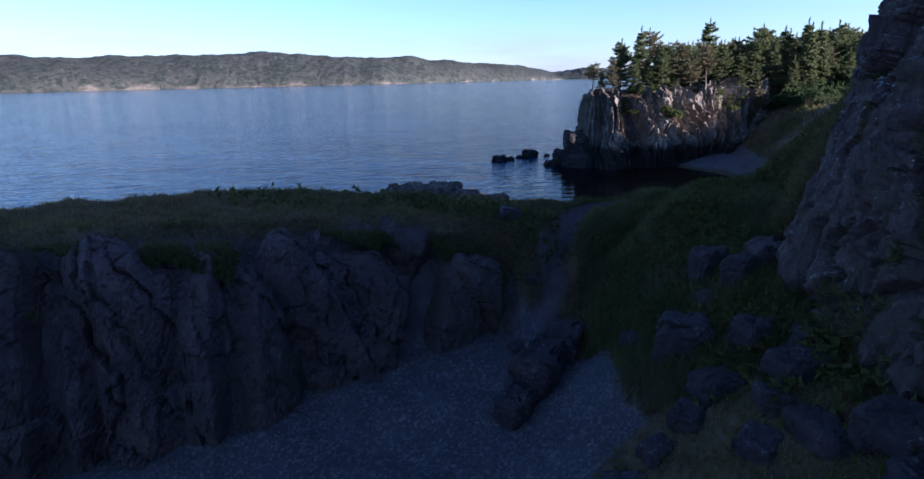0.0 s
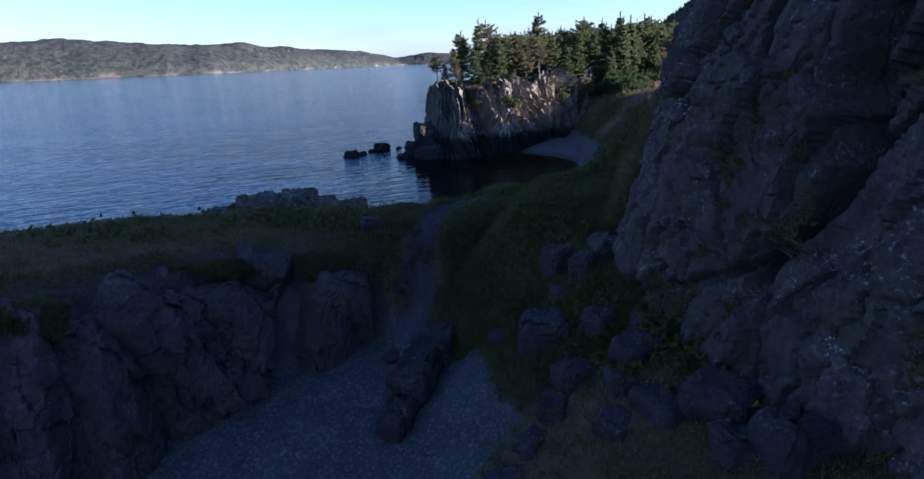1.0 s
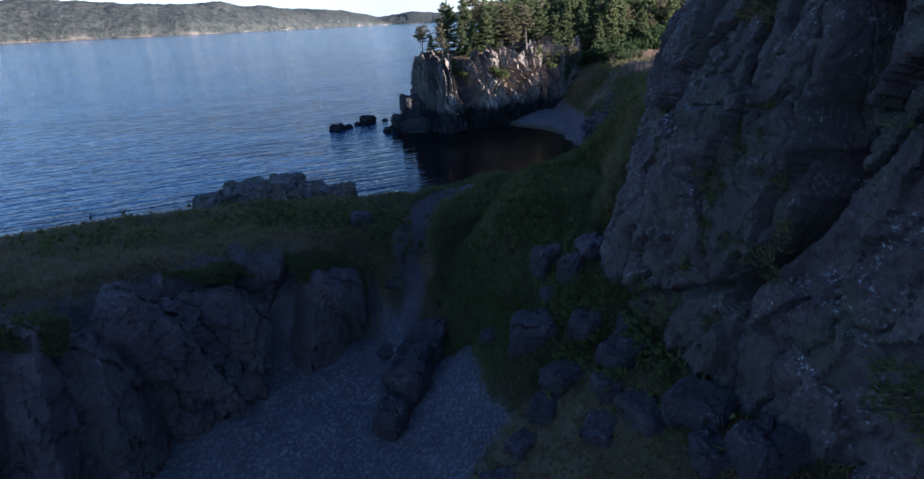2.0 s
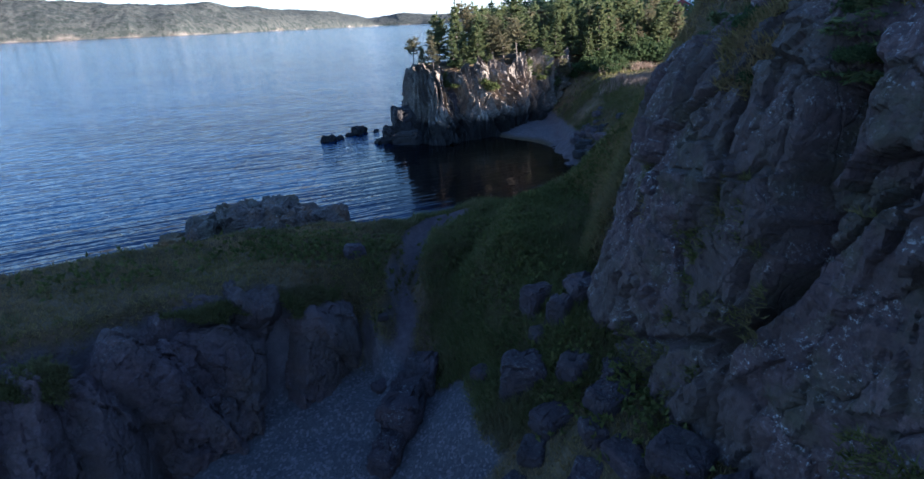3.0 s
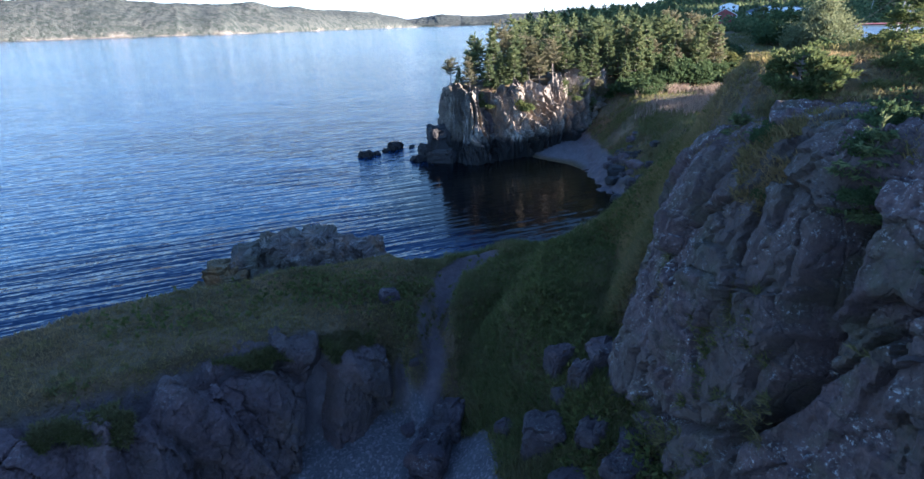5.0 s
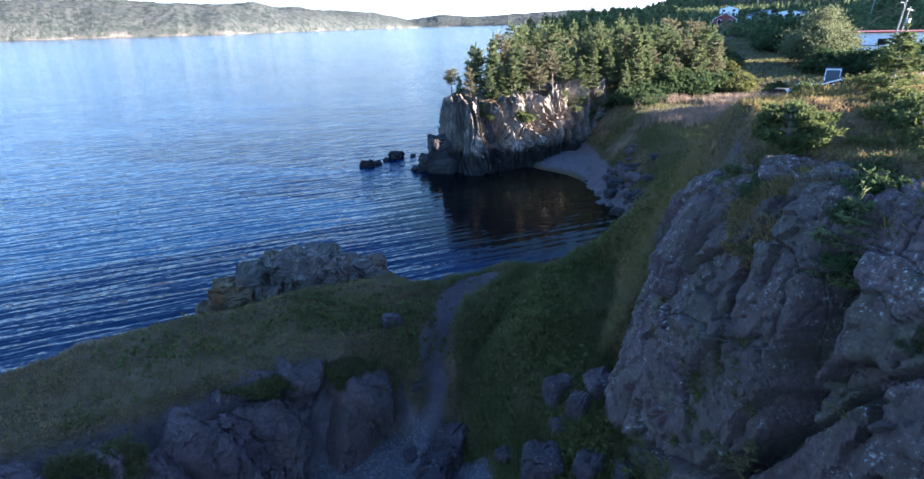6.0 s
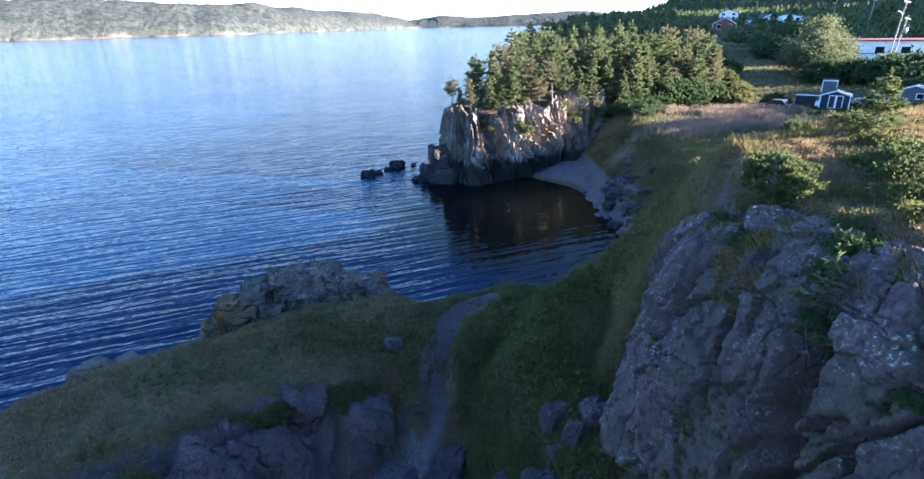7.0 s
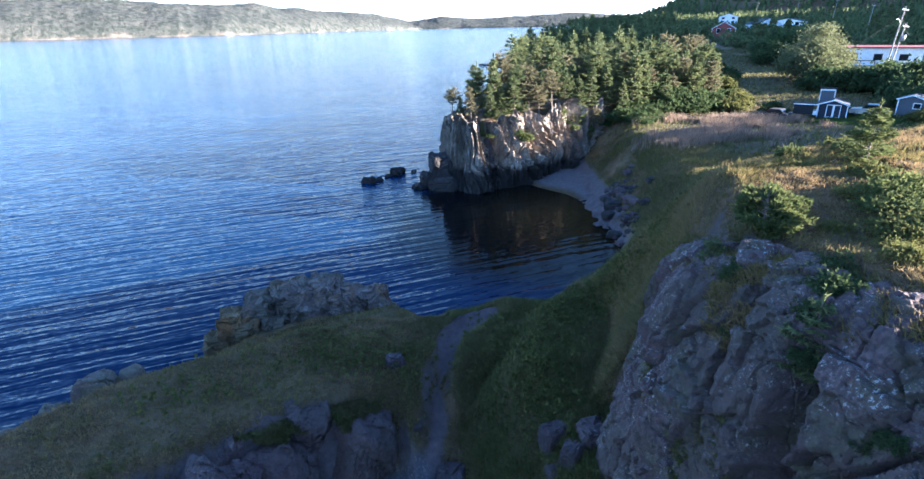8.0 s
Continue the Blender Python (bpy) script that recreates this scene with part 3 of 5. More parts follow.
# ---- rock sheets ----
def rock_sheet(name, base, count_u, count_v, out, size, depth, ribs=None, crack=None, tall=0.40):
    """A rock face over a surface base(u, v): broken blocks, open joints and grain pushed out along a level direction."""
    u, v = np.meshgrid(np.linspace(0, 1, count_u), np.linspace(0, 1, count_v))
    p = np.stack(base(u, v), -1)
    du, dv = np.gradient(p, axis=1), np.gradient(p, axis=0)
    nrm = np.cross(du, dv)
    nrm /= np.linalg.norm(nrm, axis=-1, keepdims=True) + 1e-9
    if np.mean(np.sum(nrm * np.array(out), -1)) < 0:
        nrm = -nrm
    x, y, z = p[..., 0], p[..., 1], p[..., 2]
    push = depth * broken(x, y, z, size, 0.0, tall)
    if ribs is not None:
        push += ribs(u, v, x, y, z)
    if crack is not None:
        push += crack(x, y, z)
    fade = smooth(0, 0.03, u) * smooth(1, 0.97, u)
    q = p + nrm * (push * fade)[..., None]
    return array_mesh(name, q.reshape(-1, 3), grid_faces(count_v, count_u), False)


def facets(x, y, z):
    """Broken rock: tilted facets, one to a cell, with an open joint along their edges."""
    i, j, k = np.floor(x), np.floor(y), np.floor(z)
    f1 = np.full(x.shape, 9.0)
    f2 = np.full(x.shape, 9.0)
    tilt = np.zeros(x.shape)
    for a in (-1, 0, 1):
        for b in (-1, 0, 1):
            for c in (-1, 0, 1):
                ci, cj, ck = i + a, j + b, k + c
                ex, ey, ez = x - ci - lattice(ci, cj, ck), y - cj - lattice(ci + 71, cj, ck), z - ck - lattice(ci, cj + 37, ck)
                d = np.sqrt(ex * ex + ey * ey + ez * ez)
                lift = lattice(ci + 5, cj + 11, ck + 19) - 0.5
                slope = (lattice(ci + 3, cj, ck + 7) - 0.5) * ex + (lattice(ci + 9, cj + 2, ck) - 0.5) * ey + (lattice(ci, cj + 13, ck + 4) - 0.5) * ez
                near = d < f1
                f2 = np.where(near, f1, np.minimum(f2, d))
                tilt = np.where(near, lift + 1.5 * slope, tilt)
                f1 = np.where(near, d, f1)
    return tilt, f2 - f1


def broken(x, y, z, size, seed=0.0, tall=0.40):
    """Relief of a fractured rock, about -1 to 1, in blocks of about that size."""
    k = 1.0 / size
    w = 0.22 * fbm(x * k * 1.3, y * k * 1.3 + seed, z * k * 1.3, 3)
    t1, e1 = facets(x * k + w + 0.25 * z * k, y * k + w + seed + 0.2 * z * k, z * k * tall + w)
    t2, e2 = facets(x * k * 2.3 + w, y * k * 2.3 - seed + 0.5 * z * k, z * k * 3 * tall + w)
    t3, e3 = facets(x * k * 5.5, y * k * 5.5 + w, z * k * 10 * tall + seed)
    return (0.45 * fbm(x * k * 0.45, y * k * 0.45 + seed, z * k * 0.45, 3) + 0.85 * t1 - 0.32 * smooth(0.05, 0.0, e1) + 0.42 * t2 - 0.10 * smooth(0.06, 0.0, e2)
            + 0.20 * t3 - 0.06 * smooth(0.06, 0.0, e3) + 0.12 * fbm(x * k * 7, y * k * 7, z * k * 5, 3, 0.65))


def between(path, u, measure=None):
    """Places along a path of (x, y, z), by its length or by that of another path with as many places."""
    pts, by = np.array(path, float), np.array(measure or path, float)
    run = np.concatenate([[0], np.cumsum(np.hypot(*np.diff(by[:, :2], axis=0).T))])
    k = u * run[-1]
    return [np.interp(k, run, pts[:, i]) for i in range(3)]


WALL_FOOT = [(6.2, -5, 3.2), (6.1, 1, 3.2), (6.1, 6.5, 3.3), (5.95, 9.2, 3.4), (6.1, 10.35, 3.7), (6.9, 11.4, 4.2), (8.6, 12.9, 5.0), (10.6, 15.2, 6.2)]
WALL_TOP = [(9.6, -5, 12.0), (9.4, 1, 12.0), (9.2, 6.0, 11.9), (9.2, 7.8, 11.6), (9.0, 9.2, 11.15), (9.5, 10.8, 10.8), (10.8, 12.4, 10.4), (12.4, 14.8, 9.4)]


def wall_base(u, v):
    fx, fy, fz = between(WALL_FOOT, u)
    tx, ty, tz = between(WALL_TOP, u, WALL_FOOT)
    rise = np.sin(np.clip(v, 0, 1) * math.pi / 2) ** 0.85
    sheer = 0.20 * v + 0.80 * (1 - np.sqrt(1 - np.clip(v, 0, 1) ** 2.6))
    easy = 0.35 * v + 0.65 * (1 - np.sqrt(1 - np.clip(v, 0, 1) ** 1.9))
    lean = sheer + (easy - sheer) * smooth(8.5, 10.6, fy)
    x, y = fx + (tx - fx) * lean, fy + (ty - fy) * lean
    return x, y, fz + (tz - fz) * rise + lift(x, y)


def wall_crack(x, y, z):
    z = z - lift(x, y)
    line = 5.9 + 0.36 * np.maximum(8.0 - z, 0) + 0.18 * fbm(z * 1.1, z * 0, z * 0 + 2, 3)
    width = 0.10 + 0.035 * np.clip(z - 6, 0, 4)
    gully = -0.95 * smooth(width * 2.0, width * 0.4, np.abs(y - line)) * smooth(5.6, 6.4, z) * smooth(11.6, 10.4, z)
    cleft = -0.35 * smooth(0.14, 0.02, np.abs(z - 8.2 + 1.55 * (y - 5.7) + 0.15 * fbm(y * 2, y * 0, y * 0, 2))) * smooth(5.85, 5.6, y) * smooth(3.6, 4.4, y)
    ledge = -0.32 * smooth(0.14, 0.02, np.abs(z - 4.26 + 0.62 * (y - 10.16) + 0.12 * fbm(y * 1.5, y * 0, y * 0 + 5, 3))) * smooth(6.0, 6.8, y) * smooth(10.6, 10.2, y)
    seam = -0.45 * smooth(0.12, 0.02, np.abs(y - 7.3 - 0.10 * (z - 9) - 0.15 * fbm(z * 1.5, z * 0, z * 0 + 7, 3))) * smooth(8.2, 9.0, z) * smooth(11.6, 11.0, z)
    side = -0.35 * smooth(0.12, 0.02, np.abs(y - 9.3 + 0.20 * (z - 9) - 0.15 * fbm(z * 1.5, z * 0, z * 0 + 11, 3))) * smooth(6.6, 7.6, z) * smooth(10.8, 10.0, z)
    return gully + cleft + ledge + seam + side


solid("rock_wall", rock_sheet("rock_wall", wall_base, 430, 210, (-1, 0.2, 0.1), 1.7, 0.40, crack=wall_crack), ROCK_WALL,
      "tall weathered grey rock wall with white lichen and deep cracks", "rock face", kind="structure")

CLIFF_FOOT = [(9.6, 60, -0.5), (8.8, 57.2, -0.5), (9.0, 54.8, -0.5), (9.6, 52.4, -0.5), (11.6, 50.1, -0.5), (15.0, 50.7, -0.5), (18.7, 51.6, -0.4), (21.4, 52.5, 0.0), (25.6, 54.4, 0.8), (30.5, 57.4, 2.4)]
CLIFF_TOP = [(11.8, 60, 6.5), (11.1, 57.5, 6.6), (10.9, 56.2, 6.6), (11.1, 55.0, 6.6), (12.6, 53.7, 6.7), (15.4, 53.3, 7.0), (18.1, 54.1, 7.2), (22.6, 55.5, 7.25), (27.4, 57.3, 7.3), (32.0, 59.6, 7.2)]


def cliff_base(u, v):
    fx, fy, fz = between(CLIFF_FOOT, u)
    tx, ty, tz = between(CLIFF_TOP, u, CLIFF_FOOT)
    lean = 0.9 * (1 - (1 - np.clip(v, 0, 1)) ** 2.6) + 0.10 * smooth(0.75, 1.0, v)
    ragged = 0.75 * fbm(u * 34, u * 0, u * 0 + 8, 4) * v
    return fx + (tx - fx) * lean, fy + (ty - fy) * lean, fz + (tz - fz) * v + ragged


def cliff_ribs(u, v, x, y, z):
    """Leaning slabs of slate, each broken off at its own height, with a low buttress and a dark gully beside it."""
    dip = 2.7 * v + 1.4 * fbm(u * 9, v * 1.3, u * 0 + 1, 3)
    k = u * 38 + 2.4 * fbm(u * 13, u * 0, u * 0, 3) + dip
    cell, side = np.floor(k), k - np.floor(k)
    pick = lattice(cell, cell * 0 + 3, cell * 0)
    tooth = np.where(side < 0.62, side / 0.62, (1 - side) / 0.38)
    snap = 0.35 + 0.75 * lattice(cell, cell * 0 + 8, cell * 0) + 0.05 * fbm(u * 60, v * 9, u * 0, 2)
    stand_out = smooth(0.03, 0.16, v) * smooth(snap + 0.03, snap - 0.03, v)
    fk = u * 150 + 2.0 * dip + 1.5 * fbm(u * 40, v * 3, u * 0 + 4, 2)
    fine = fk - np.floor(fk)
    bay = 0.8 * fbm(u * 8, u * 0 + 3, u * 0, 2) * smooth(0.0, 0.3, v)
    buttress = 1.25 * smooth(1.9, 0.4, np.abs(x - 12.9)) * smooth(0.56, 0.30, v + 0.10 * np.abs(x - 12.9))
    gully = -1.3 * smooth(1.3, 0.2, np.abs(x - 14.9 + 1.1 * (v - 0.5) * 2)) * smooth(0.15, 0.5, v)
    blunt = 0.30 + 0.70 * smooth(0.30, 0.46, u)
    return (bay + buttress + gully) * blunt - 0.20 + (tooth - 0.35) * (0.55 + 1.1 * pick) * (0.30 + 0.70 * stand_out) * blunt + 0.30 * np.minimum(fine / 0.6, (1 - fine) / 0.4)


# The cliff's material carries painted shade as well as wet rock along its foot.
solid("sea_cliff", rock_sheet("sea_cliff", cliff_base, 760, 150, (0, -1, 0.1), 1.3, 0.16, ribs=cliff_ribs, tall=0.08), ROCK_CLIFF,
      "steep ribbed sea cliff of pale ochre slate, its foot wet and darkened by painted shade", "cliff", kind="structure")

FACE_FOOT = [(-14, 7.2, 0.4), (-8.2, 9.6, 0.5), (-5.0, 10.6, 0.6), (-3.2, 12.2, 0.7), (-1.6, 13.1, 0.8), (-0.3, 13.5, 0.9), (0.5, 14.6, 1.5), (1.3, 16.2, 2.6)]
FACE_TOP = [(-14, 9.2, 6.3), (-8.6, 10.9, 5.9), (-6.1, 11.9, 5.5), (-4.6, 13.2, 5.3), (-3.1, 14.4, 5.05), (-1.5, 15.4, 4.6), (-0.2, 16.2, 4.3), (1.2, 17.2, 3.9)]


def face_base(u, v):
    fx, fy, fz = between(FACE_FOOT, u)
    tx, ty, tz = between(FACE_TOP, u, FACE_FOOT)
    lean = 0.45 * v + 0.55 * (1 - np.sqrt(1 - np.clip(v, 0, 1) ** 2.2))
    x, y = fx + (tx - fx) * lean, fy + (ty - fy) * lean
    return x, y, fz + (tz - fz) * np.sin(v * math.pi / 2) ** 0.9 + lift(x, y)


def face_folds(u, v, x, y, z):
    """Upright buttresses with turfy gullies between them, and rock that breaks off at uneven heights."""
    fold = 0.55 * np.abs(np.sin(u * 21 + 2.2 * fbm(u * 6, v * 0.8, u * 0 + 2, 3))) - 0.25
    gully = -0.9 * smooth(0.55, 0.1, np.abs(x + 1.35 - 0.25 * (z - 2))) - 0.5 * smooth(0.45, 0.1, np.abs(x + 5.3)) - 0.6 * smooth(0.4, 0.1, np.abs(x + 8.6))
    brow = -0.25 * smooth(0.55, 1.0, v + 0.35 * fbm(x * 0.8, y * 0.8, z * 0 + 6, 3))
    return (fold + gully) * smooth(0.0, 0.15, v) + brow


solid("ridge_face", rock_sheet("ridge_face", face_base, 380, 110, (0.3, -1, 0.2), 1.2, 0.30, ribs=face_folds, tall=0.22), ROCK_DARK,
      "low dark purple rock face under the grassy ridge, rusty in places", "rock face", kind="structure")


# ---- loose rocks ----
def lump(parts, size, depth, seed, detail=40):
    """One rocky mass out of overlapping blocks: (centre, radii, turn)."""
    verts, faces, start = [], [], 0
    for (cx, cy, cz), (rx, ry, rz), turn in parts:
        a, b = np.meshgrid(np.linspace(0, math.tau, detail * 2), np.linspace(-math.pi / 2, math.pi / 2, detail))
        box = 0.32
        ca, sa, cb, sb = np.cos(a), np.sin(a), np.cos(b), np.sin(b)
        sx, sy = np.sign(ca) * np.abs(ca) ** box * np.abs(cb) ** box, np.sign(sa) * np.abs(sa) ** box * np.abs(cb) ** box
        sz = np.sign(sb) * np.abs(sb) ** 0.6
        t = radians(turn)
        x, y, z = sx * rx, sy * ry, sz * rz
        x, y = x * math.cos(t) - y * math.sin(t) + cx, x * math.sin(t) + y * math.cos(t) + cy
        z = z + cz
        push = depth * broken(x, y, z, size, seed)
        push[:, -1] = push[:, 0]
        push[0], push[-1] = push[0].mean(), push[-1].mean()
        ox, oy, oz = (x - cx) / rx, (y - cy) / ry, (z - cz) / rz
        n = np.sqrt(ox ** 2 + oy ** 2 + oz ** 2) + 1e-6
        p = np.stack([x + ox / n * push, y + oy / n * push, z + oz / n * push], -1)
        verts.append(p.reshape(-1, 3))
        faces.append(grid_faces(detail, detail * 2) + start)
        start += detail * detail * 2
    return array_mesh("rock", np.concatenate(verts), np.concatenate(faces), False)


outcrop = thing("rock_outcrop", "jagged pale grey outcrop with rusty ochre lichen at the sea edge", "rock outcrop")
OUTCROP = [((-6.9, 25.0, 0.6), (0.7, 0.9, 1.9), 10), ((-6.2, 25.9, 1.0), (0.8, 1.2, 2.2), 6), ((-5.5, 25.2, 1.0), (0.7, 1.0, 2.0), -8), ((-4.9, 26.4, 1.4), (0.9, 1.3, 2.3), -5), ((-4.2, 25.3, 1.2), (0.8, 1.1, 1.9), 14),
           ((-3.4, 26.5, 1.8), (1.0, 1.5, 2.3), 12), ((-2.6, 25.4, 1.5), (0.8, 1.1, 2.1), -6), ((-1.8, 26.4, 1.9), (0.9, 1.5, 2.2), -20), ((-0.9, 25.6, 1.7), (0.9, 1.3, 2.1), -24), ((0.1, 25.6, 1.5), (0.9, 1.4, 2.1), -30),
           ((0.9, 24.7, 1.1), (0.9, 1.2, 1.9), -34), ((1.7, 24.0, 0.8), (0.8, 0.9, 1.7), -38), ((-3.6, 23.6, 1.2), (1.5, 0.7, 1.4), 15), ((-2.0, 23.4, 1.1), (1.2, 0.6, 1.3), 5)]
for i, (centre, radii, turn) in enumerate(OUTCROP):
    part("block", lump([((centre[0], centre[1], centre[2] + lift(*centre[:2])), (radii[0], radii[1], radii[2] * 0.86), turn)], 0.7, 0.30, 3.0 + 5 * i, 60), ROCK_OCHRE if i < 3 else ROCK_OUTCROP, outcrop, "ochre-stained block" if i < 3 else "")

solid("cliff_spur", lump([((7.7, 54.0, -0.3), (1.2, 0.8, 0.75), 20), ((8.7, 54.4, 0.1), (1.2, 1.2, 1.4), 10), ((9.7, 54.8, 0.9), (1.1, 1.5, 2.2), 0), ((9.6, 52.9, 0.0), (1.4, 1.0, 1.0), -25)], 1.1, 0.4, 21.0, 40), ROCK_WET,
      "low dark rock spur running out from the cliff into the sea", "rock")

SEA_ROCKS = [(2.2, 57.5, 0.75, 0.62, 0.42), (3.3, 57.9, 0.55, 0.5, 0.25), (4.6, 59.2, 0.5, 0.35, 0.2), (5.7, 60.2, 0.85, 0.6, 0.5), (7.6, 60.6, 0.8, 0.3, 0.12),
             (61, 232, 3.4, 1.2, 0.35), (70.5, 236, 2.6, 1.2, 0.7), (17.2, 84.6, 1.4, 1.0, 0.9)]
for i, (x, y, rx, ry, rz) in enumerate(SEA_ROCKS):
    solid("sea_rock", lump([((x, y, rz * 0.15), (rx, ry, rz), 20 * i)], 0.55 * rx, 0.6 * rz, 10.0 + i, 34), ROCK_WET,
          "wet black rock breaking the sea surface", "rock", "rocks off the headland")

BOULDERS = [(5.25, 11.8, 0.50, 0.42, 0.55, 10), (5.35, 10.8, 0.34, 0.32, 0.62, 40), (4.9, 10.9, 0.26, 0.3, 0.3, 0), (4.2, 10.3, 0.62, 0.62, 0.75, 70), (5.2, 9.55, 0.55, 0.34, 0.36, 35),
            (5.35, 8.35, 0.62, 0.42, 0.28, 20), (5.7, 8.9, 0.4, 0.3, 0.22, 60), (4.3, 8.9, 0.5, 0.42, 0.3, 15), (3.7, 8.5, 0.42, 0.36, 0.26, 50), (4.7, 7.9, 0.42, 0.3, 0.3, 80),
            (4.9, 7.0, 0.34, 0.6, 0.24, 10), (3.1, 8.1, 0.4, 0.3, 0.22, 30), (2.5, 7.6, 0.5, 0.36, 0.26, 0), (4.2, 7.2, 0.4, 0.34, 0.24, 45), (6.15, 11.2, 0.5, 0.5, 0.5, 0),
            (3.6, 11.5, 0.3, 0.3, 0.3, 25), (1.1, 17.0, 0.34, 0.3, 0.42, 10), (1.25, 13.4, 0.42, 0.3, 0.18, 20), (1.55, 14.9, 0.2, 0.15, 0.12, 0), (5.6, 6.4, 0.5, 0.6, 0.4, 30), (5.8, 5.2, 0.6, 0.5, 0.5, 0),
            (5.2, 5.6, 0.4, 0.36, 0.3, 75), (-11.9, 23.2, 0.95, 0.8, 1.45, 20), (-10.5, 23.6, 0.6, 0.5, 1.3, 50), (-13.3, 22.3, 0.7, 0.6, 0.7, 0), (-14.2, 19.9, 1.0, 0.9, 1.1, 10)]
for i, (x, y, rx, ry, rz, turn) in enumerate(BOULDERS):
    z = ground_at(x, y)
    solid("boulder", lump([((x, y, max(z, 0.0) + rz * 0.08), (rx * 0.85, ry * 0.85, rz * 0.8), turn)], 1.3 * max(rx, rz), 0.26 * min(rx, rz), 40.0 + i, 36), ROCK_BOULDER if x > -8 else ROCK_OUTCROP,
          "angular grey boulder lying on the grass and scree" if x > 2 else "weathered grey boulder bedded in turf", "boulder", "fallen boulders")

spur = thing("rock_spur", "dark rock spur running down into the gravel", "rock")
for i, (centre, radii, turn) in enumerate([((1.6, 12.2, 1.12), (0.5, 1.0, 0.7), -25), ((1.0, 11.1, 0.98), (0.36, 0.8, 0.45), -30), ((2.3, 13.2, 1.55), (0.5, 0.8, 0.5), -20)]):
    part("block", lump([(centre, radii, turn)], 0.9, 0.22, 7.7 + i, 40), ROCK_BOULDER, spur)


rng = np.random.default_rng(5)
for i in range(80):
    k = rng.random()
    x, y = 20.4 + 3.6 * k + rng.normal(0, 0.8), 34.4 + 9.0 * k + rng.normal(0, 0.7)
    r = 0.12 + 0.34 * rng.random() ** 2
    solid("shore_stone", lump([((x, y, max(ground_at(x, y), 0.05) + r * 0.2), (r * 1.3, r, r * 0.7), 360 * rng.random())], 0.5 * r, 0.2 * r, 90.0 + i, 12), ROCK_DARK if i % 7 == 0 else (ROCK_BOULDER if i % 2 else ROCK_WET),
          "tumbled stone on the cove shore", "stone", "stones on the cove shore")
solid("dark_rock", lump([((23.2, 39.3, 0.5), (1.0, 0.7, 0.9), 60), ((22.0, 37.6, 0.3), (0.8, 0.6, 0.7), 30)], 0.7, 0.25, 4.4, 30), ROCK_DARK, "dark rock among shore stones at the cove's end", "rock")


# ---- plants ----
def sprays(centres, directions, length, width, count, rng, droop=0.2, spread=0.7):
    """Small pointed leaves in tufts, one triangle each, spread round a direction."""
    n = len(centres)
    c = np.repeat(centres, count, 0)
    d = np.repeat(directions, count, 0) + spread * rng.normal(0, 1, (n * count, 3))
    d[:, 2] -= droop
    d /= np.linalg.norm(d, axis=1, keepdims=True) + 1e-9
    side = np.cross(d, rng.normal(0, 1, (n * count, 3)))
    side /= np.linalg.norm(side, axis=1, keepdims=True) + 1e-9
    ln = (length * rng.uniform(0.6, 1.3, n * count))[:, None]
    wd = (width * rng.uniform(0.6, 1.3, n * count))[:, None]
    v = np.stack([c + side * wd, c - side * wd, c + d * ln], 1).reshape(-1, 3)
    return v, np.arange(len(v)).reshape(-1, 3)


def tube(points, radii, sides=6):
    """A tapered limb along points."""
    pts = np.array(points, float)
    d = np.gradient(pts, axis=0)
    d /= np.linalg.norm(d, axis=1, keepdims=True) + 1e-9
    ref = np.array([0.31, 0.95, 0.05])
    s = np.cross(d, ref)
    s /= np.linalg.norm(s, axis=1, keepdims=True) + 1e-9
    t = np.cross(d, s)
    a = np.arange(sides) / sides * math.tau
    ring = pts[:, None] + np.array(radii)[:, None, None] * (s[:, None] * np.cos(a)[None, :, None] + t[:, None] * np.sin(a)[None, :, None])
    i = np.arange(len(pts) * sides).reshape(len(pts), sides)
    j = np.roll(i, -1, 1)
    f = np.stack([i[:-1], j[:-1], j[1:], i[1:]], -1).reshape(-1, 4)
    return ring.reshape(-1, 3), f


def gather(pieces):
    verts, faces, start = [], [], 0
    for v, f in pieces:
        verts.append(v)
        faces.append(f + start)
        start += len(v)
    return np.concatenate(verts), np.concatenate(faces)


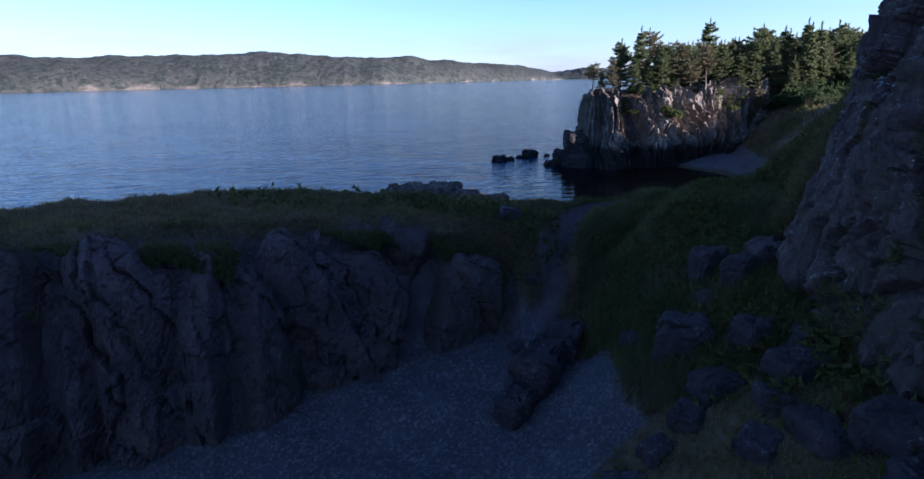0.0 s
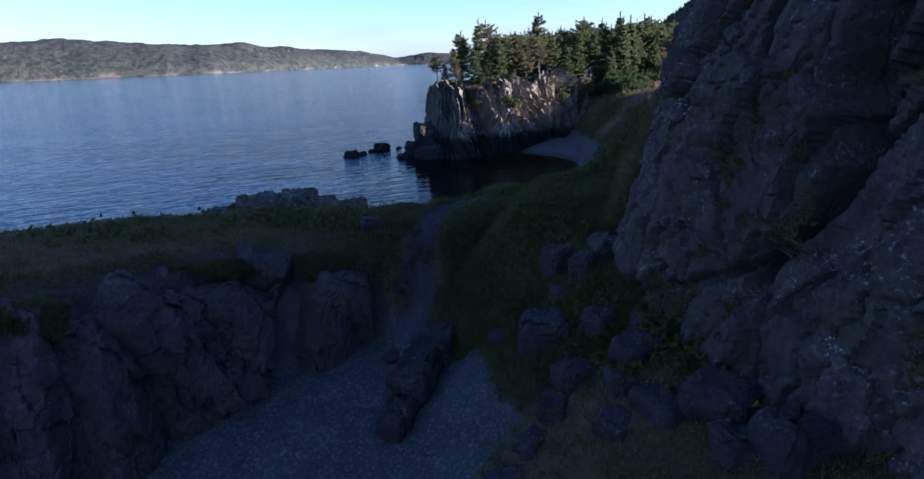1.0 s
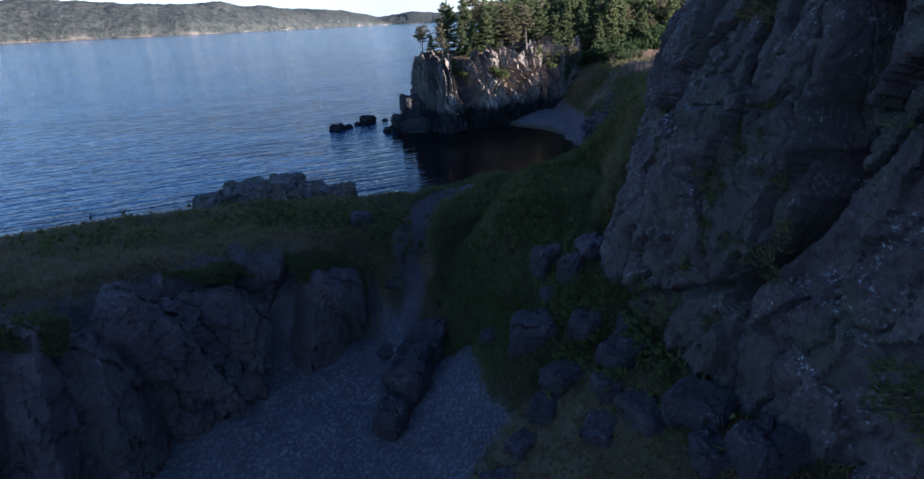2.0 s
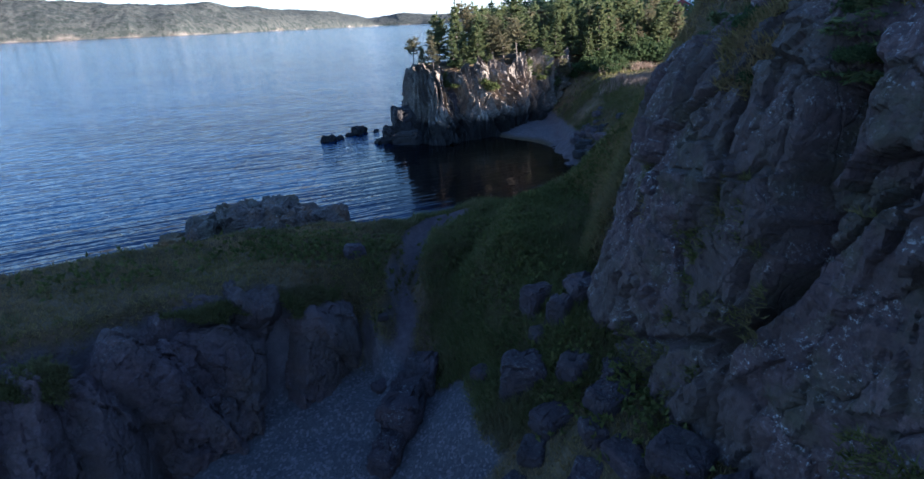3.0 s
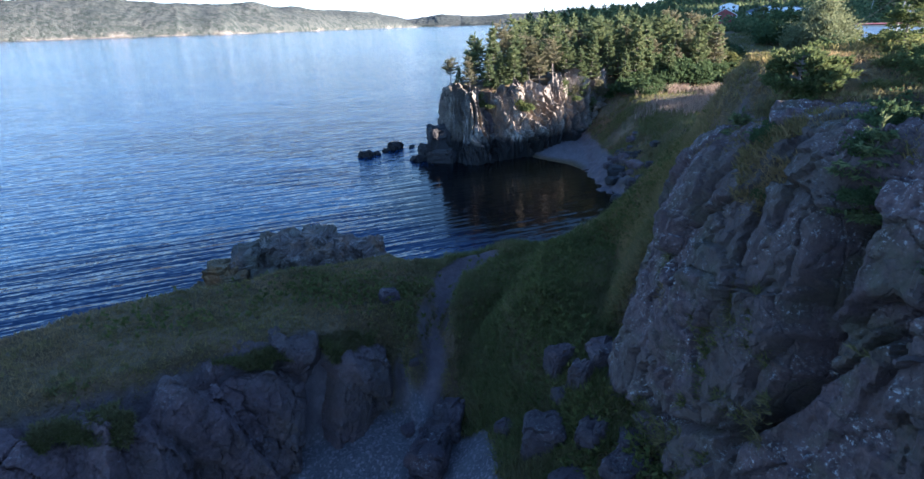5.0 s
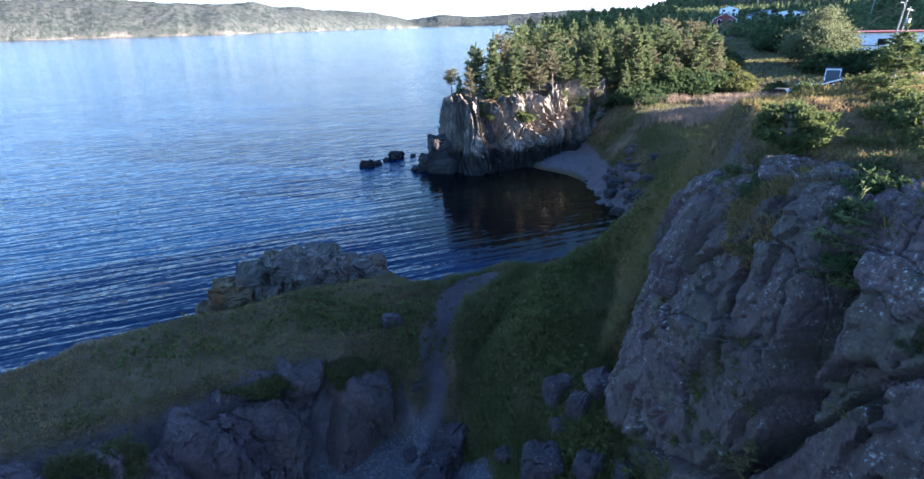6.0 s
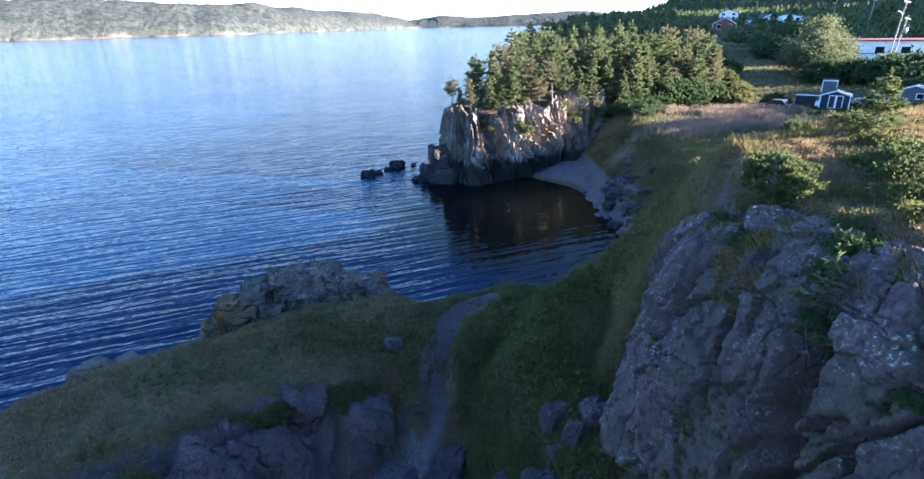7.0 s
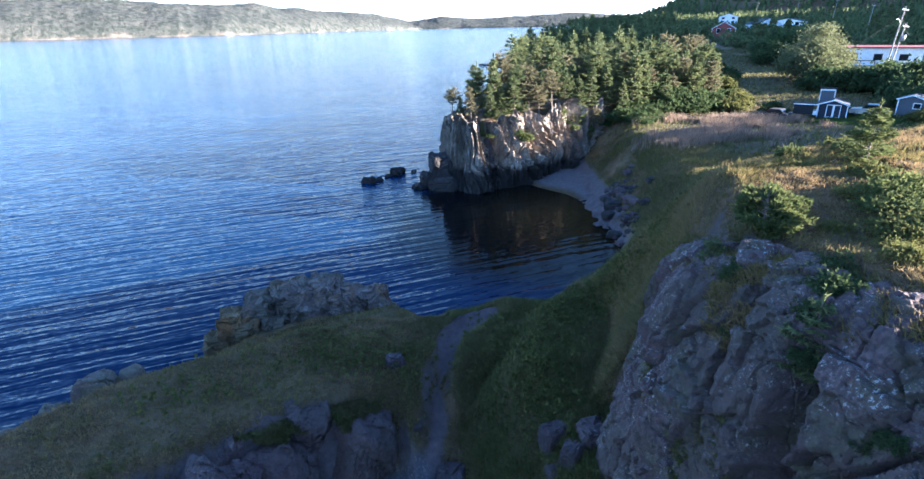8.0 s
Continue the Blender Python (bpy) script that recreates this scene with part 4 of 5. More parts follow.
def conifer(seed, height, reach, bare, name, label, needles, leaf=0.26, ragged=0.3, whorls=14, point=0.95, count=2):
    """A spruce: a tapered trunk with dead snags low down, and tiers of flat boughs fringed with needled twigs."""
    r = np.random.default_rng(seed)
    tree = thing(name, label, "tree")
    lean = r.normal(0, 0.035, 2) * height
    levels = np.linspace(0, 1, 8)
    spine = np.stack([lean[0] * levels ** 2, lean[1] * levels ** 2, levels * height - 0.2], -1)
    limbs = [tube(spine, 0.018 * height * (1 - levels * 0.93) + 0.006, 7)]
    centres, ways = [], []
    up = np.array([0, 0, 1.0])
    for w in range(whorls):
        k = bare + (0.97 - bare) * (max(w + r.uniform(-0.35, 0.35), 0.0) / whorls) ** 0.9
        k = min(max(k, 0.03), 0.96)
        root = np.array([lean[0] * k * k, lean[1] * k * k, k * height - 0.2])
        t = (k - bare) / (1 - bare)
        shape = (1 - max(t, 0)) ** point * (0.6 + 0.4 * min(1.0, max(t, 0) * 5 + 0.2)) + 0.05
        for b in range(r.integers(5, 8)):
            if r.random() < ragged * 0.4:
                continue
            a = r.uniform(0, math.tau)
            ln = reach * shape * r.uniform(1 - ragged, 1.15)
            out = np.array([math.cos(a), math.sin(a), -0.22 + 0.6 * k + r.uniform(-0.1, 0.1)])
            fan = np.cross(out, up)
            fan /= np.linalg.norm(fan)
            n = max(2, int(ln / (leaf * 0.95)) + 1)
            steps = np.linspace(0.2, 1, n)
            bough = root + out * (steps * ln)[:, None] + up * (0.14 * ln * steps ** 2)[:, None]
            if w % 2 == 0 or k < bare + 0.15:
                limbs.append(tube(np.stack([root, bough[n // 2], bough[-1]]), [0.006 * height * (1.15 - k), 0.004 * height * (1.15 - k), 0.003], 4))
            for side in (-1, 1):
                twig = out * 0.55 + fan * side * 0.85
                size = 0.42 * ln * (1.15 - steps) + 0.25 * leaf
                for q in (0.05, 0.55, 0.95):
                    centres.append(bough + twig * (size * q)[:, None] + r.normal(0, 0.02 * height / 4.6, bough.shape))
                    ways.append(np.tile(twig, (n, 1)))
            centres.append(bough[-1:])
            ways.append(out[None])
    tip = np.linspace(spine[-2] * 0.4 + spine[-1] * 0.6, spine[-1] + up * 0.03 * height, 7)
    centres.append(tip)
    ways.append(np.tile(up * 1.2, (7, 1)))
    for _ in range(8):
        a, k = r.uniform(0, math.tau), r.uniform(0.08, max(bare, 0.12))
        root = np.array([0, 0, k * height])
        limbs.append(tube(np.stack([root, root + np.array([math.cos(a), math.sin(a), 0.1]) * reach * r.uniform(0.3, 0.7)]), [0.005 * height, 0.002], 4))
    part("trunk", array_mesh("trunk", *gather(limbs)), BARK, tree, "grey trunk with bare dead snags")
    v, f = sprays(np.concatenate(centres), np.concatenate(ways), leaf, leaf * 0.2, count, r, 0.15, 0.33)
    part("crown", array_mesh("crown", v, f, False), needles, tree)
    return tree


def shrub(seed, width, height, leaf, name, label, leaves, clumps=60, count=26, stems=True):
    """A leafy bush: forked stems and clumps of small leaves over an uneven outline."""
    r = np.random.default_rng(seed)
    bush = thing(name, label, "bush")
    limbs, centres, ways = [], [], []
    for _ in range(clumps):
        a, k = r.uniform(0, math.tau), r.random() ** 0.5
        e = r.uniform(0.15, 1.0)
        dome = math.sqrt(max(0.05, 1 - k * k))
        c = np.array([math.cos(a) * k * width * 0.5, math.sin(a) * k * width * 0.5, height * (0.25 + 0.7 * dome * e)])
        c *= r.uniform(0.85, 1.12)
        if r.random() < 0.4 and stems:
            limbs.append(tube(np.stack([np.array([c[0] * 0.15, c[1] * 0.15, -0.1]), c * np.array([0.55, 0.55, 0.6]), c]), [0.02 * height, 0.012 * height, 0.004], 4))
        size = 0.16 * width * r.uniform(0.6, 1.3)
        pts = c + r.normal(0, 1, (count, 3)) * np.array([size, size, size * 0.6]) * 0.6
        centres.append(pts)
        ways.append((pts - c) / size + np.array([0, 0, 0.4]))
    if limbs:
        part("stems", array_mesh("stems", *gather(limbs)), BARK, bush)
    v, f = sprays(np.concatenate(centres), np.concatenate(ways), leaf, leaf * 0.42, 4, r, 0.0, 0.8)
    part("foliage", array_mesh("foliage", v, f, False), leaves, bush)
    return bush


def stand(kinds, places, sink=0.05, seed=1):
    """Copies of a few grown plants at places (x, y, scale), each turned its own way; the first of each kind is moved, not copied."""
    r = random.Random(seed)
    used = set()
    for x, y, s in places:
        k = r.randrange(len(kinds))
        m = Matrix.Translation((x, y, ground_at(x, y) - sink)) @ Matrix.Rotation(r.uniform(0, math.tau), 4, "Z") @ Matrix.Diagonal((s, s, s * r.uniform(0.9, 1.12), 1))
        if k in used:
            ob = copy_thing(kinds[k], Matrix.Identity(4))
        else:
            ob = kinds[k]
            used.add(k)
        ob.matrix_basis = m


SPRUCES = [conifer(20 + i, 4.8, (1.35, 1.05, 1.55, 1.1, 1.25, 0.95, 1.5, 1.2)[i], (0.34, 0.16, 0.42, 0.10, 0.26, 0.06, 0.48, 0.30)[i], "spruce_tree",
                   ("dark green spruce with a bare lower trunk on the headland", "bushy dark green spruce in the headland wood", "thin wind-worn spruce with rusty lower boughs on the cliff edge")[2 if i > 5 else i % 2],
                   NEEDLES_RUSTY if i > 5 else NEEDLES, 0.22, (0.55, 0.35, 0.6, 0.3, 0.5, 0.3, 0.65, 0.55)[i], (17, 18, 13, 19, 17, 20, 12, 14)[i],
                   (0.7, 1.0, 0.55, 1.05, 0.8, 1.0, 0.5, 0.65)[i], 3) for i in range(8)]
BACK_SPRUCES = [conifer(40 + i, 5.4, 1.7, 0.08, "spruce_tree", "pointed dark green spruce among the village houses", NEEDLES, 0.5, 0.3, 12, 0.95, 1) for i in range(3)]
for ob in BACK_SPRUCES:
    tagged(ob, group="headland wood")
for ob in SPRUCES:
    tagged(ob, group="headland wood")
r = random.Random(11)
wood = []
edge = [(11.7, 57.0), (11.9, 55.6), (13.3, 54.6), (14.8, 54.6), (16.2, 54.8), (18.0, 54.9), (19.4, 55.4), (21.0, 55.6), (22.6, 56.0), (24.2, 56.4), (25.8, 56.9), (27.4, 57.2), (29.2, 57.6), (31.0, 58.0)]
for i in range(15):
    wood.append((12.0 + 1.15 * i + r.uniform(-0.4, 0.4), 54.1 - 0.3 * math.sin(i) + 0.17 * i + r.uniform(-0.2, 0.3), r.uniform(0.4, 0.7)))
for x, y in edge:
    wood.append((x + r.uniform(-0.3, 0.3), y + r.uniform(0, 0.5), r.uniform(0.75, 1.05)))
for i in range(4200):
    x, y = r.uniform(10, 112), r.uniform(56.0, 165) if i % 2 else r.uniform(56.0, 84)
    west = np.interp(y, [56, 62, 66, 84, 126, 165], [11.5, 16, 27, 24.5, 43, 64])
    east = np.interp(y, [56, 58, 60, 66, 80, 99, 130, 165], [31, 41, 45, 48, 58, 70, 88, 108])
    if not west < x < east:
        continue
    gap = 1.55 + 0.012 * (y - 56)
    if all((x - a) ** 2 + (y - b) ** 2 > gap * gap for a, b, _ in wood[-400:]):
        wood.append((x, y, r.uniform(0.65, 1.35)))
    if len(wood) >= 560:
        break
wood = [(x, y, s * float(np.interp(x, [11, 17, 25, 34], [0.78, 0.88, 1.02, 1.10])) if y < 80 else s) for x, y, s in wood]
wood.sort(key=lambda p: p[1] - 0.3 * p[0])
stand(SPRUCES, wood[:235], 0.1, 3)


def deep_wood(name, label, kinds, places, seed):
    """Trees past counting, as one body of trunks and crowns."""
    g = np.random.default_rng(seed)
    verts, faces, start = [], [], 0
    for x, y, s in places:
        me = next(c for c in kinds[g.integers(len(kinds))].children if c.name.startswith("crown")).data
        v = np.empty(len(me.vertices) * 3, np.float32)
        me.vertices.foreach_get("co", v)
        v = v.reshape(-1, 3) * np.array([s, s, s * g.uniform(0.9, 1.15)])
        a = g.uniform(0, math.tau)
        v = np.stack([v[:, 0] * math.cos(a) - v[:, 1] * math.sin(a) + x, v[:, 0] * math.sin(a) + v[:, 1] * math.cos(a) + y, v[:, 2] + ground_at(x, y) - 0.1], -1)
        verts.append(v)
        faces.append(np.arange(len(v)).reshape(-1, 3) + start)
        start += len(v)
    return solid(name, array_mesh(name, np.concatenate(verts), np.concatenate(faces), False), NEEDLES, label, "wood", kind="stuff")


for k in range(36):
    y = 122 + 4.0 * k
    x = float(np.interp(y, [122, 126, 228, 400], [41, 43, 99, 186])) + 1
    while x < 0.63 * y:
        wood.append((x + r.uniform(-1.6, 1.6), y + r.uniform(-1.8, 1.8), r.uniform(0.65, 1.3)))
        x += 3.9
deep_wood("back_wood", "dense dark spruce wood running back along the shore", BACK_SPRUCES, wood[235:], 4)


def scatter(box, count, seed, keep):
    """Random places on the ground in a box (x0, x1, y0, y1), thinned by keep(x, y, h, slope)."""
    g = np.random.default_rng(seed)
    x, y = g.uniform(box[0], box[1], count), g.uniform(box[2], box[3], count)
    h = land(x, y)
    slope = np.hypot(land(x + 0.15, y) - h, land(x, y + 0.15) - h) / 0.15
    ok = g.random(count) < keep(x, y, h, slope)
    return x[ok], y[ok], h[ok], g


def turf_share(x, y, h, slope):
    bare, gravel, earth, dry = cover(x, y, h, slope)
    return np.clip(1 - bare - gravel - earth, 0, 1) * smooth(0.9, 1.4, h)


def blades(name, label, box, count, seed, keep, length, width, per, material, up=1.0, spread=0.45):
    x, y, h, g = scatter(box, count, seed, keep)
    tall = 0.6 + 0.8 * smooth(-0.3, 0.7, fbm(x * 0.5, y * 0.5, x * 0 + 8, 3))
    v, f = sprays(np.stack([x, y, h - 0.02], -1), np.tile((0.12, 0.05, up), (len(x), 1)) * tall[:, None], length, width, per, g, 0.0, spread)
    return solid(name, array_mesh(name, v, f, False), material, label, "grass", kind="stuff")


blades("grass", "short wind-combed green grass on the ridge and banks", (-15, 16, 4, 24), 170000, 1, turf_share, 0.14, 0.012, 3, GRASS, 0.8, 0.6)
blades("slope_grass", "long lush green grass hanging down the bank beside the path", (2.6, 9, 9, 22), 60000, 8, lambda x, y, h, s: turf_share(x, y, h, s) * smooth(2.6, 3.1, x - 0.12 * (y - 13)), 0.34, 0.013, 3, GRASS_LUSH, 0.75, 0.5)
blades("ridge_herbs", "patches of taller green herbs in the ridge turf", (-9, 5, 12, 22), 60000, 9, lambda x, y, h, s: turf_share(x, y, h, s) * smooth(0.15, 0.5, fbm(x * 0.45, y * 0.45, x * 0 + 21, 4)), 0.17, 0.022, 3, GRASS_LUSH, 0.7, 0.7)
blades("shore_bank_herbs", "rough tall grass and herbs on the bank above the cove", (9, 34, 19, 54), 90000, 10, lambda x, y, h, s: turf_share(x, y, h, s) * smooth(-0.5, 0.3, fbm(x * 0.3, y * 0.3, x * 0 + 14, 4)), 0.40, 0.024, 3, GRASS_LUSH, 0.8, 0.6)
blades("bank_grass", "longer green grass on the bank above the cove", (6, 32, 12, 46), 75000, 2, turf_share, 0.25, 0.016, 3, GRASS, 0.9, 0.55)
blades("steep_grass", "hanging green grass on the steep bank beside the rock wall", (6.5, 14, 11, 21), 50000, 7, lambda x, y, h, s: smooth(0.8, 1.4, s) * smooth(3.5, 4.5, h) * smooth(10.5, 9.0, h), 0.24, 0.014, 4, GRASS, 0.7, 0.6)
blades("plateau_grass", "tussocky grass on top of the rock knob", (8, 24, 2, 22), 24000, 3, turf_share, 0.12, 0.010, 3, GRASS, 0.8, 0.6)
blades("meadow_grass", "rough yellow-green meadow grass", (26, 110, 36, 130), 60000, 4, lambda x, y, h, s: smooth(0.5, 1.5, h) * smooth(1.2, 0.6, s) * smooth(3.0, 5.0, np.hypot(x - 51.5, y - 46.2)), 0.38, 0.04, 3, MEADOW)
blades("lawn", "short green lawn before the sheds", (44, 60, 41, 50), 14000, 6, lambda x, y, h, s: smooth(3.4, 2.2, np.abs((x - 51.5) * 0.72 + (y - 46.2) * 0.69)) * smooth(5.5, 4.0, np.abs((x - 51.5) * 0.69 - (y - 46.2) * 0.72)), 0.16, 0.03, 4, LAWN)
blades("fireweed", "dry pinkish-brown seeding fireweed stalks", (27, 47, 37, 56), 26000, 5,
       lambda x, y, h, s: smooth(1.5, 3.0, h) * smooth(-0.35, 0.25, fbm(x * 0.2, y * 0.2, x * 0 + 3, 3)) * smooth(9.5, 6.5, np.hypot((x - 38) / 1.2, y - 47)), 0.75, 0.03, 3, STRAW, 1.6, 0.25)


def ledge_tufts():
    """Turf and moss that hold on in the hollows and along the top of the rock wall."""
    g = np.random.default_rng(77)
    u, v = g.random(26000), 0.30 + 0.70 * g.random(26000)
    x, y, z = wall_base(u, v)
    hold = fbm(x * 0.9, y * 0.9 + 4, z * 0.7, 3) + 1.1 * (v - 0.86)
    ok = hold > 0.16
    c = np.stack([x[ok] + 0.08, y[ok], z[ok] - 0.02], -1)
    way = np.tile((-0.45, 0.1, 0.8), (len(c), 1))
    vv, ff = sprays(c, way, 0.20, 0.016, 4, g, 0.0, 0.55)
    return solid("ledge_grass", array_mesh("ledge_grass", vv, ff, False), GRASS, "tufts of grass in the hollows of the rock wall", "grass", kind="stuff")


ledge_tufts()


def brow_tufts():
    """Turf hanging over the top of the ridge face and down its gullies, and moss low on the rock wall."""
    g = np.random.default_rng(78)
    u, v = g.random(30000), 0.45 + 0.55 * g.random(30000)
    x, y, z = face_base(u, v)
    hold = fbm(x * 0.8, y * 0.8 + 9, z * 0.6, 3) + 1.9 * (v - 0.84)
    ok = hold > 0.12
    a = np.stack([x[ok], y[ok] + 0.05, z[ok]], -1)
    u, v = g.random(24000), 0.02 + 0.42 * g.random(24000)
    x, y, z = wall_base(u, v)
    ok = (fbm(x * 1.1, y * 0.8 + 3, z * 0.9, 3) + 0.8 * (0.2 - v) > 0.30) & (y < 9.4)
    b = np.stack([x[ok] - 0.05, y[ok], z[ok]], -1)
    c = np.concatenate([a, b])
    way = np.concatenate([np.tile((0.1, -0.5, 0.7), (len(a), 1)), np.tile((-0.6, 0.1, 0.6), (len(b), 1))])
    vv, ff = sprays(c, way, 0.17, 0.014, 4, g, 0.0, 0.55)
    return solid("brow_grass", array_mesh("brow_grass", vv, ff, False), GRASS_LUSH, "tufts of turf along the rock edges and in gullies", "grass", kind="stuff")


brow_tufts()


# ---- trees on the rock knob ----
def pine(seed, height, width, label):
    """A small wind-flattened conifer with a forked bare trunk and spreading clumped boughs."""
    g = np.random.default_rng(seed)
    tree = thing("stunted_pine", label, "tree")
    limbs = [tube([(0, 0, -0.2), (0.06, -0.04, 0.3 * height), (0.14, -0.02, 0.62 * height), (0.2, 0.05, 0.95 * height)], [0.07, 0.055, 0.035, 0.01], 7)]
    centres, ways = [], []
    for i in range(34):
        k = g.uniform(0.45, 0.95)
        a = g.uniform(0, math.tau)
        root = np.array([0.2 * k, 0.02, k * height])
        out = np.array([math.cos(a), math.sin(a), g.uniform(-0.05, 0.35)])
        ln = width * 0.5 * g.uniform(0.6, 1.1) * (1.2 - 0.6 * abs(k - 0.66) / 0.35)
        mid = root + out * ln * 0.5 + np.array([0, 0, 0.04])
        end = root + out * ln
        limbs.append(tube([root, mid, end], [0.022, 0.014, 0.004], 5))
        for q in np.linspace(0.4, 1.0, 6):
            p = root + out * ln * q
            pts = p + g.normal(0, 1, (9, 3)) * np.array([0.09, 0.09, 0.05])
            centres.append(pts)
            ways.append(np.tile(out + np.array([0, 0, 0.35]), (9, 1)))
    for _ in range(7):
        a = g.uniform(0, math.tau)
        root = np.array([0.05, 0, g.uniform(0.12, 0.4) * height])
        limbs.append(tube([root, root + np.array([math.cos(a), math.sin(a), 0.25]) * g.uniform(0.2, 0.5)], [0.014, 0.004], 4))
    part("trunk", array_mesh("trunk", *gather(limbs)), BARK, tree, "forked grey trunk with bare lower limbs")
    v, f = sprays(np.concatenate(centres), np.concatenate(ways), 0.13, 0.026, 7, g, 0.0, 0.6)
    part("crown", array_mesh("crown", v, f, False), NEEDLES_PALE, tree)
    return tree


def plant(ob, x, y, scale=1.0, turn=0.0, sink=0.05, z=None):
    ob.matrix_basis = Matrix.Translation((x, y, (ground_at(x, y) if z is None else z + lift(x, y)) - sink)) @ Matrix.Rotation(radians(turn), 4, "Z") @ Matrix.Scale(scale, 4)
    return ob


plant(pine(3, 1.75, 1.75, "stunted pine with a flat sunlit crown on the rock knob"), 8.75, 9.35, 0.84, 20, z=11.1)
plant(conifer(61, 1.75, 0.78, 0.04, "young_spruce", "young bright green spruce standing on the knob", NEEDLES_PALE, 0.12, 0.2, 15), 13.9, 11.7)
plant(conifer(62, 1.1, 0.5, 0.06, "young_spruce", "small dark spruce rooted at the top of the rock wall", NEEDLES, 0.10, 0.35, 11), 8.0, 9.75, z=10.6)
plant(conifer(63, 0.95, 0.45, 0.05, "young_spruce", "small spruce growing on a ledge of the rock wall", NEEDLES, 0.10, 0.35, 10), 8.15, 6.75, z=11.0)
LOW = [shrub(70 + i, 1.2, 0.45, 0.06, "low_juniper", "low spreading juniper in the sun on the knob", (LEAVES, NEEDLES_PALE, LEAVES)[i], 46, 34) for i in range(3)]
stand(LOW, [(10.5, 7.7, 0.9), (11.3, 8.4, 1.1), (12.0, 9.0, 1.2), (10.0, 7.2, 0.7), (12.6, 9.4, 1.0), (11.0, 7.4, 0.9), (12.9, 10.6, 0.8), (11.6, 9.6, 0.8), (9.4, 6.6, 0.6), (14.6, 12.6, 1.0), (9.9, 8.6, 0.5),
            (12.2, 12.4, 0.7), (15.4, 13.6, 1.1), (13.2, 13.4, 0.8)], 0.08, 4)

plant(conifer(64, 1.35, 0.62, 0.05, "young_spruce", "dark young spruce rooted in a gully of the rock wall", NEEDLES, 0.11, 0.3, 13), 7.35, 6.2, z=10.75)
WALL_SHRUBS = [shrub(75 + i, 1.0, 0.55, 0.07, "wall_shrub", "dark low shrub rooted in a hollow of the rock wall", LEAVES_DARK, 40, 26) for i in range(2)]
for i, (x, y, z, s) in enumerate([(7.5, 6.4, 11.3, 0.8), (7.95, 6.65, 11.55, 0.9), (8.1, 6.4, 11.6, 0.8), (8.7, 7.1, 11.55, 1.0), (7.1, 6.1, 10.75, 0.5), (7.55, 8.4, 11.1, 0.7), (7.8, 8.45, 11.2, 0.7), (9.2, 7.0, 11.55, 0.9), (6.95, 7.6, 10.35, 0.45), (6.95, 6.55, 10.2, 0.4), (7.0, 4.35, 10.55, 0.5), (6.95, 4.7, 10.3, 0.5), (8.3, 8.9, 11.1, 0.6)]):
    plant(WALL_SHRUBS[i] if i < 2 else copy_thing(WALL_SHRUBS[i % 2], Matrix.Identity(4)), x, y, 0.85 * s, 50 * i, 0.0, z)

# ---- shrubs along the wood and the shore bank ----
ALDERS = [shrub(80 + i, 3.2, 2.0, 0.22, "alder_bush", "dark green alder bush at the edge of the wood", LEAVES_DARK, 60, 24) for i in range(3)]
stand(ALDERS, [(30.5, 55.4, 0.9), (32.2, 56.4, 1.0), (34.2, 57.2, 1.1), (36.5, 57.6, 1.2), (38.8, 57.4, 1.2), (41.0, 57.8, 1.2), (43.2, 58.6, 1.1), (37.6, 59.8, 1.3), (40.0, 60.4, 1.3), (46.5, 60.6, 1.0), (31.5, 53.4, 0.7), (33.4, 54.6, 0.8),
              (58, 77, 1.2), (62, 80, 1.0), (47, 52.4, 0.8), (66.5, 62, 1.6), (69, 60, 1.8), (72, 57.5, 2.0), (64, 64, 1.5), (60.5, 47.5, 1.2), (63, 49.5, 1.7), (66, 51, 2.0), (75, 64, 1.5), (78, 66, 1.4), (87, 98, 2.4), (92, 104, 2.6), (98, 108, 2.6), (82, 94, 2.0)], 0.15, 5)
GOLD = [shrub(90 + i, 2.6, 1.5, 0.2, "willow_bush", "sunlit yellow-green willow bush", LEAVES, 50, 24) for i in range(2)]
stand(GOLD, [(44.4, 56.4, 1.1), (46.2, 57.6, 1.2), (48.0, 59.4, 1.1), (53, 69, 1.1), (56, 73, 1.2), (59, 79, 1.3), (61, 84, 1.4), (65, 90, 1.5), (69, 96, 1.6), (73, 101, 1.6), (77, 108, 1.8), (50.5, 63, 0.9), (80, 112, 1.8), (55.5, 43.0, 0.7), (58.5, 44.4, 0.8),
             (17.5, 22.6, 0.35), (20.5, 27.0, 0.4)], 0.15, 6)
plant(shrub(97, 9.0, 8.4, 0.26, "willow_tree", "tall rounded grey-green willow behind the sheds", WILLOW, 190, 60), 71.6, 73.2, 0.88)
plant(shrub(98, 7.0, 5.0, 0.25, "willow_tree", "broad leafy willow thicket behind the sheds", WILLOW, 130, 54), 67.5, 69.5)
# Most of these stand out of view, added to shade the cliff's lower part.
RIGHT = [conifer(110 + i, 7.0, 2.1, 0.08, "tall_spruce", "tall dark spruce at the right, one of a mostly unseen shade-casting stand", NEEDLES, 0.4, 0.3, 15) for i in range(2)]
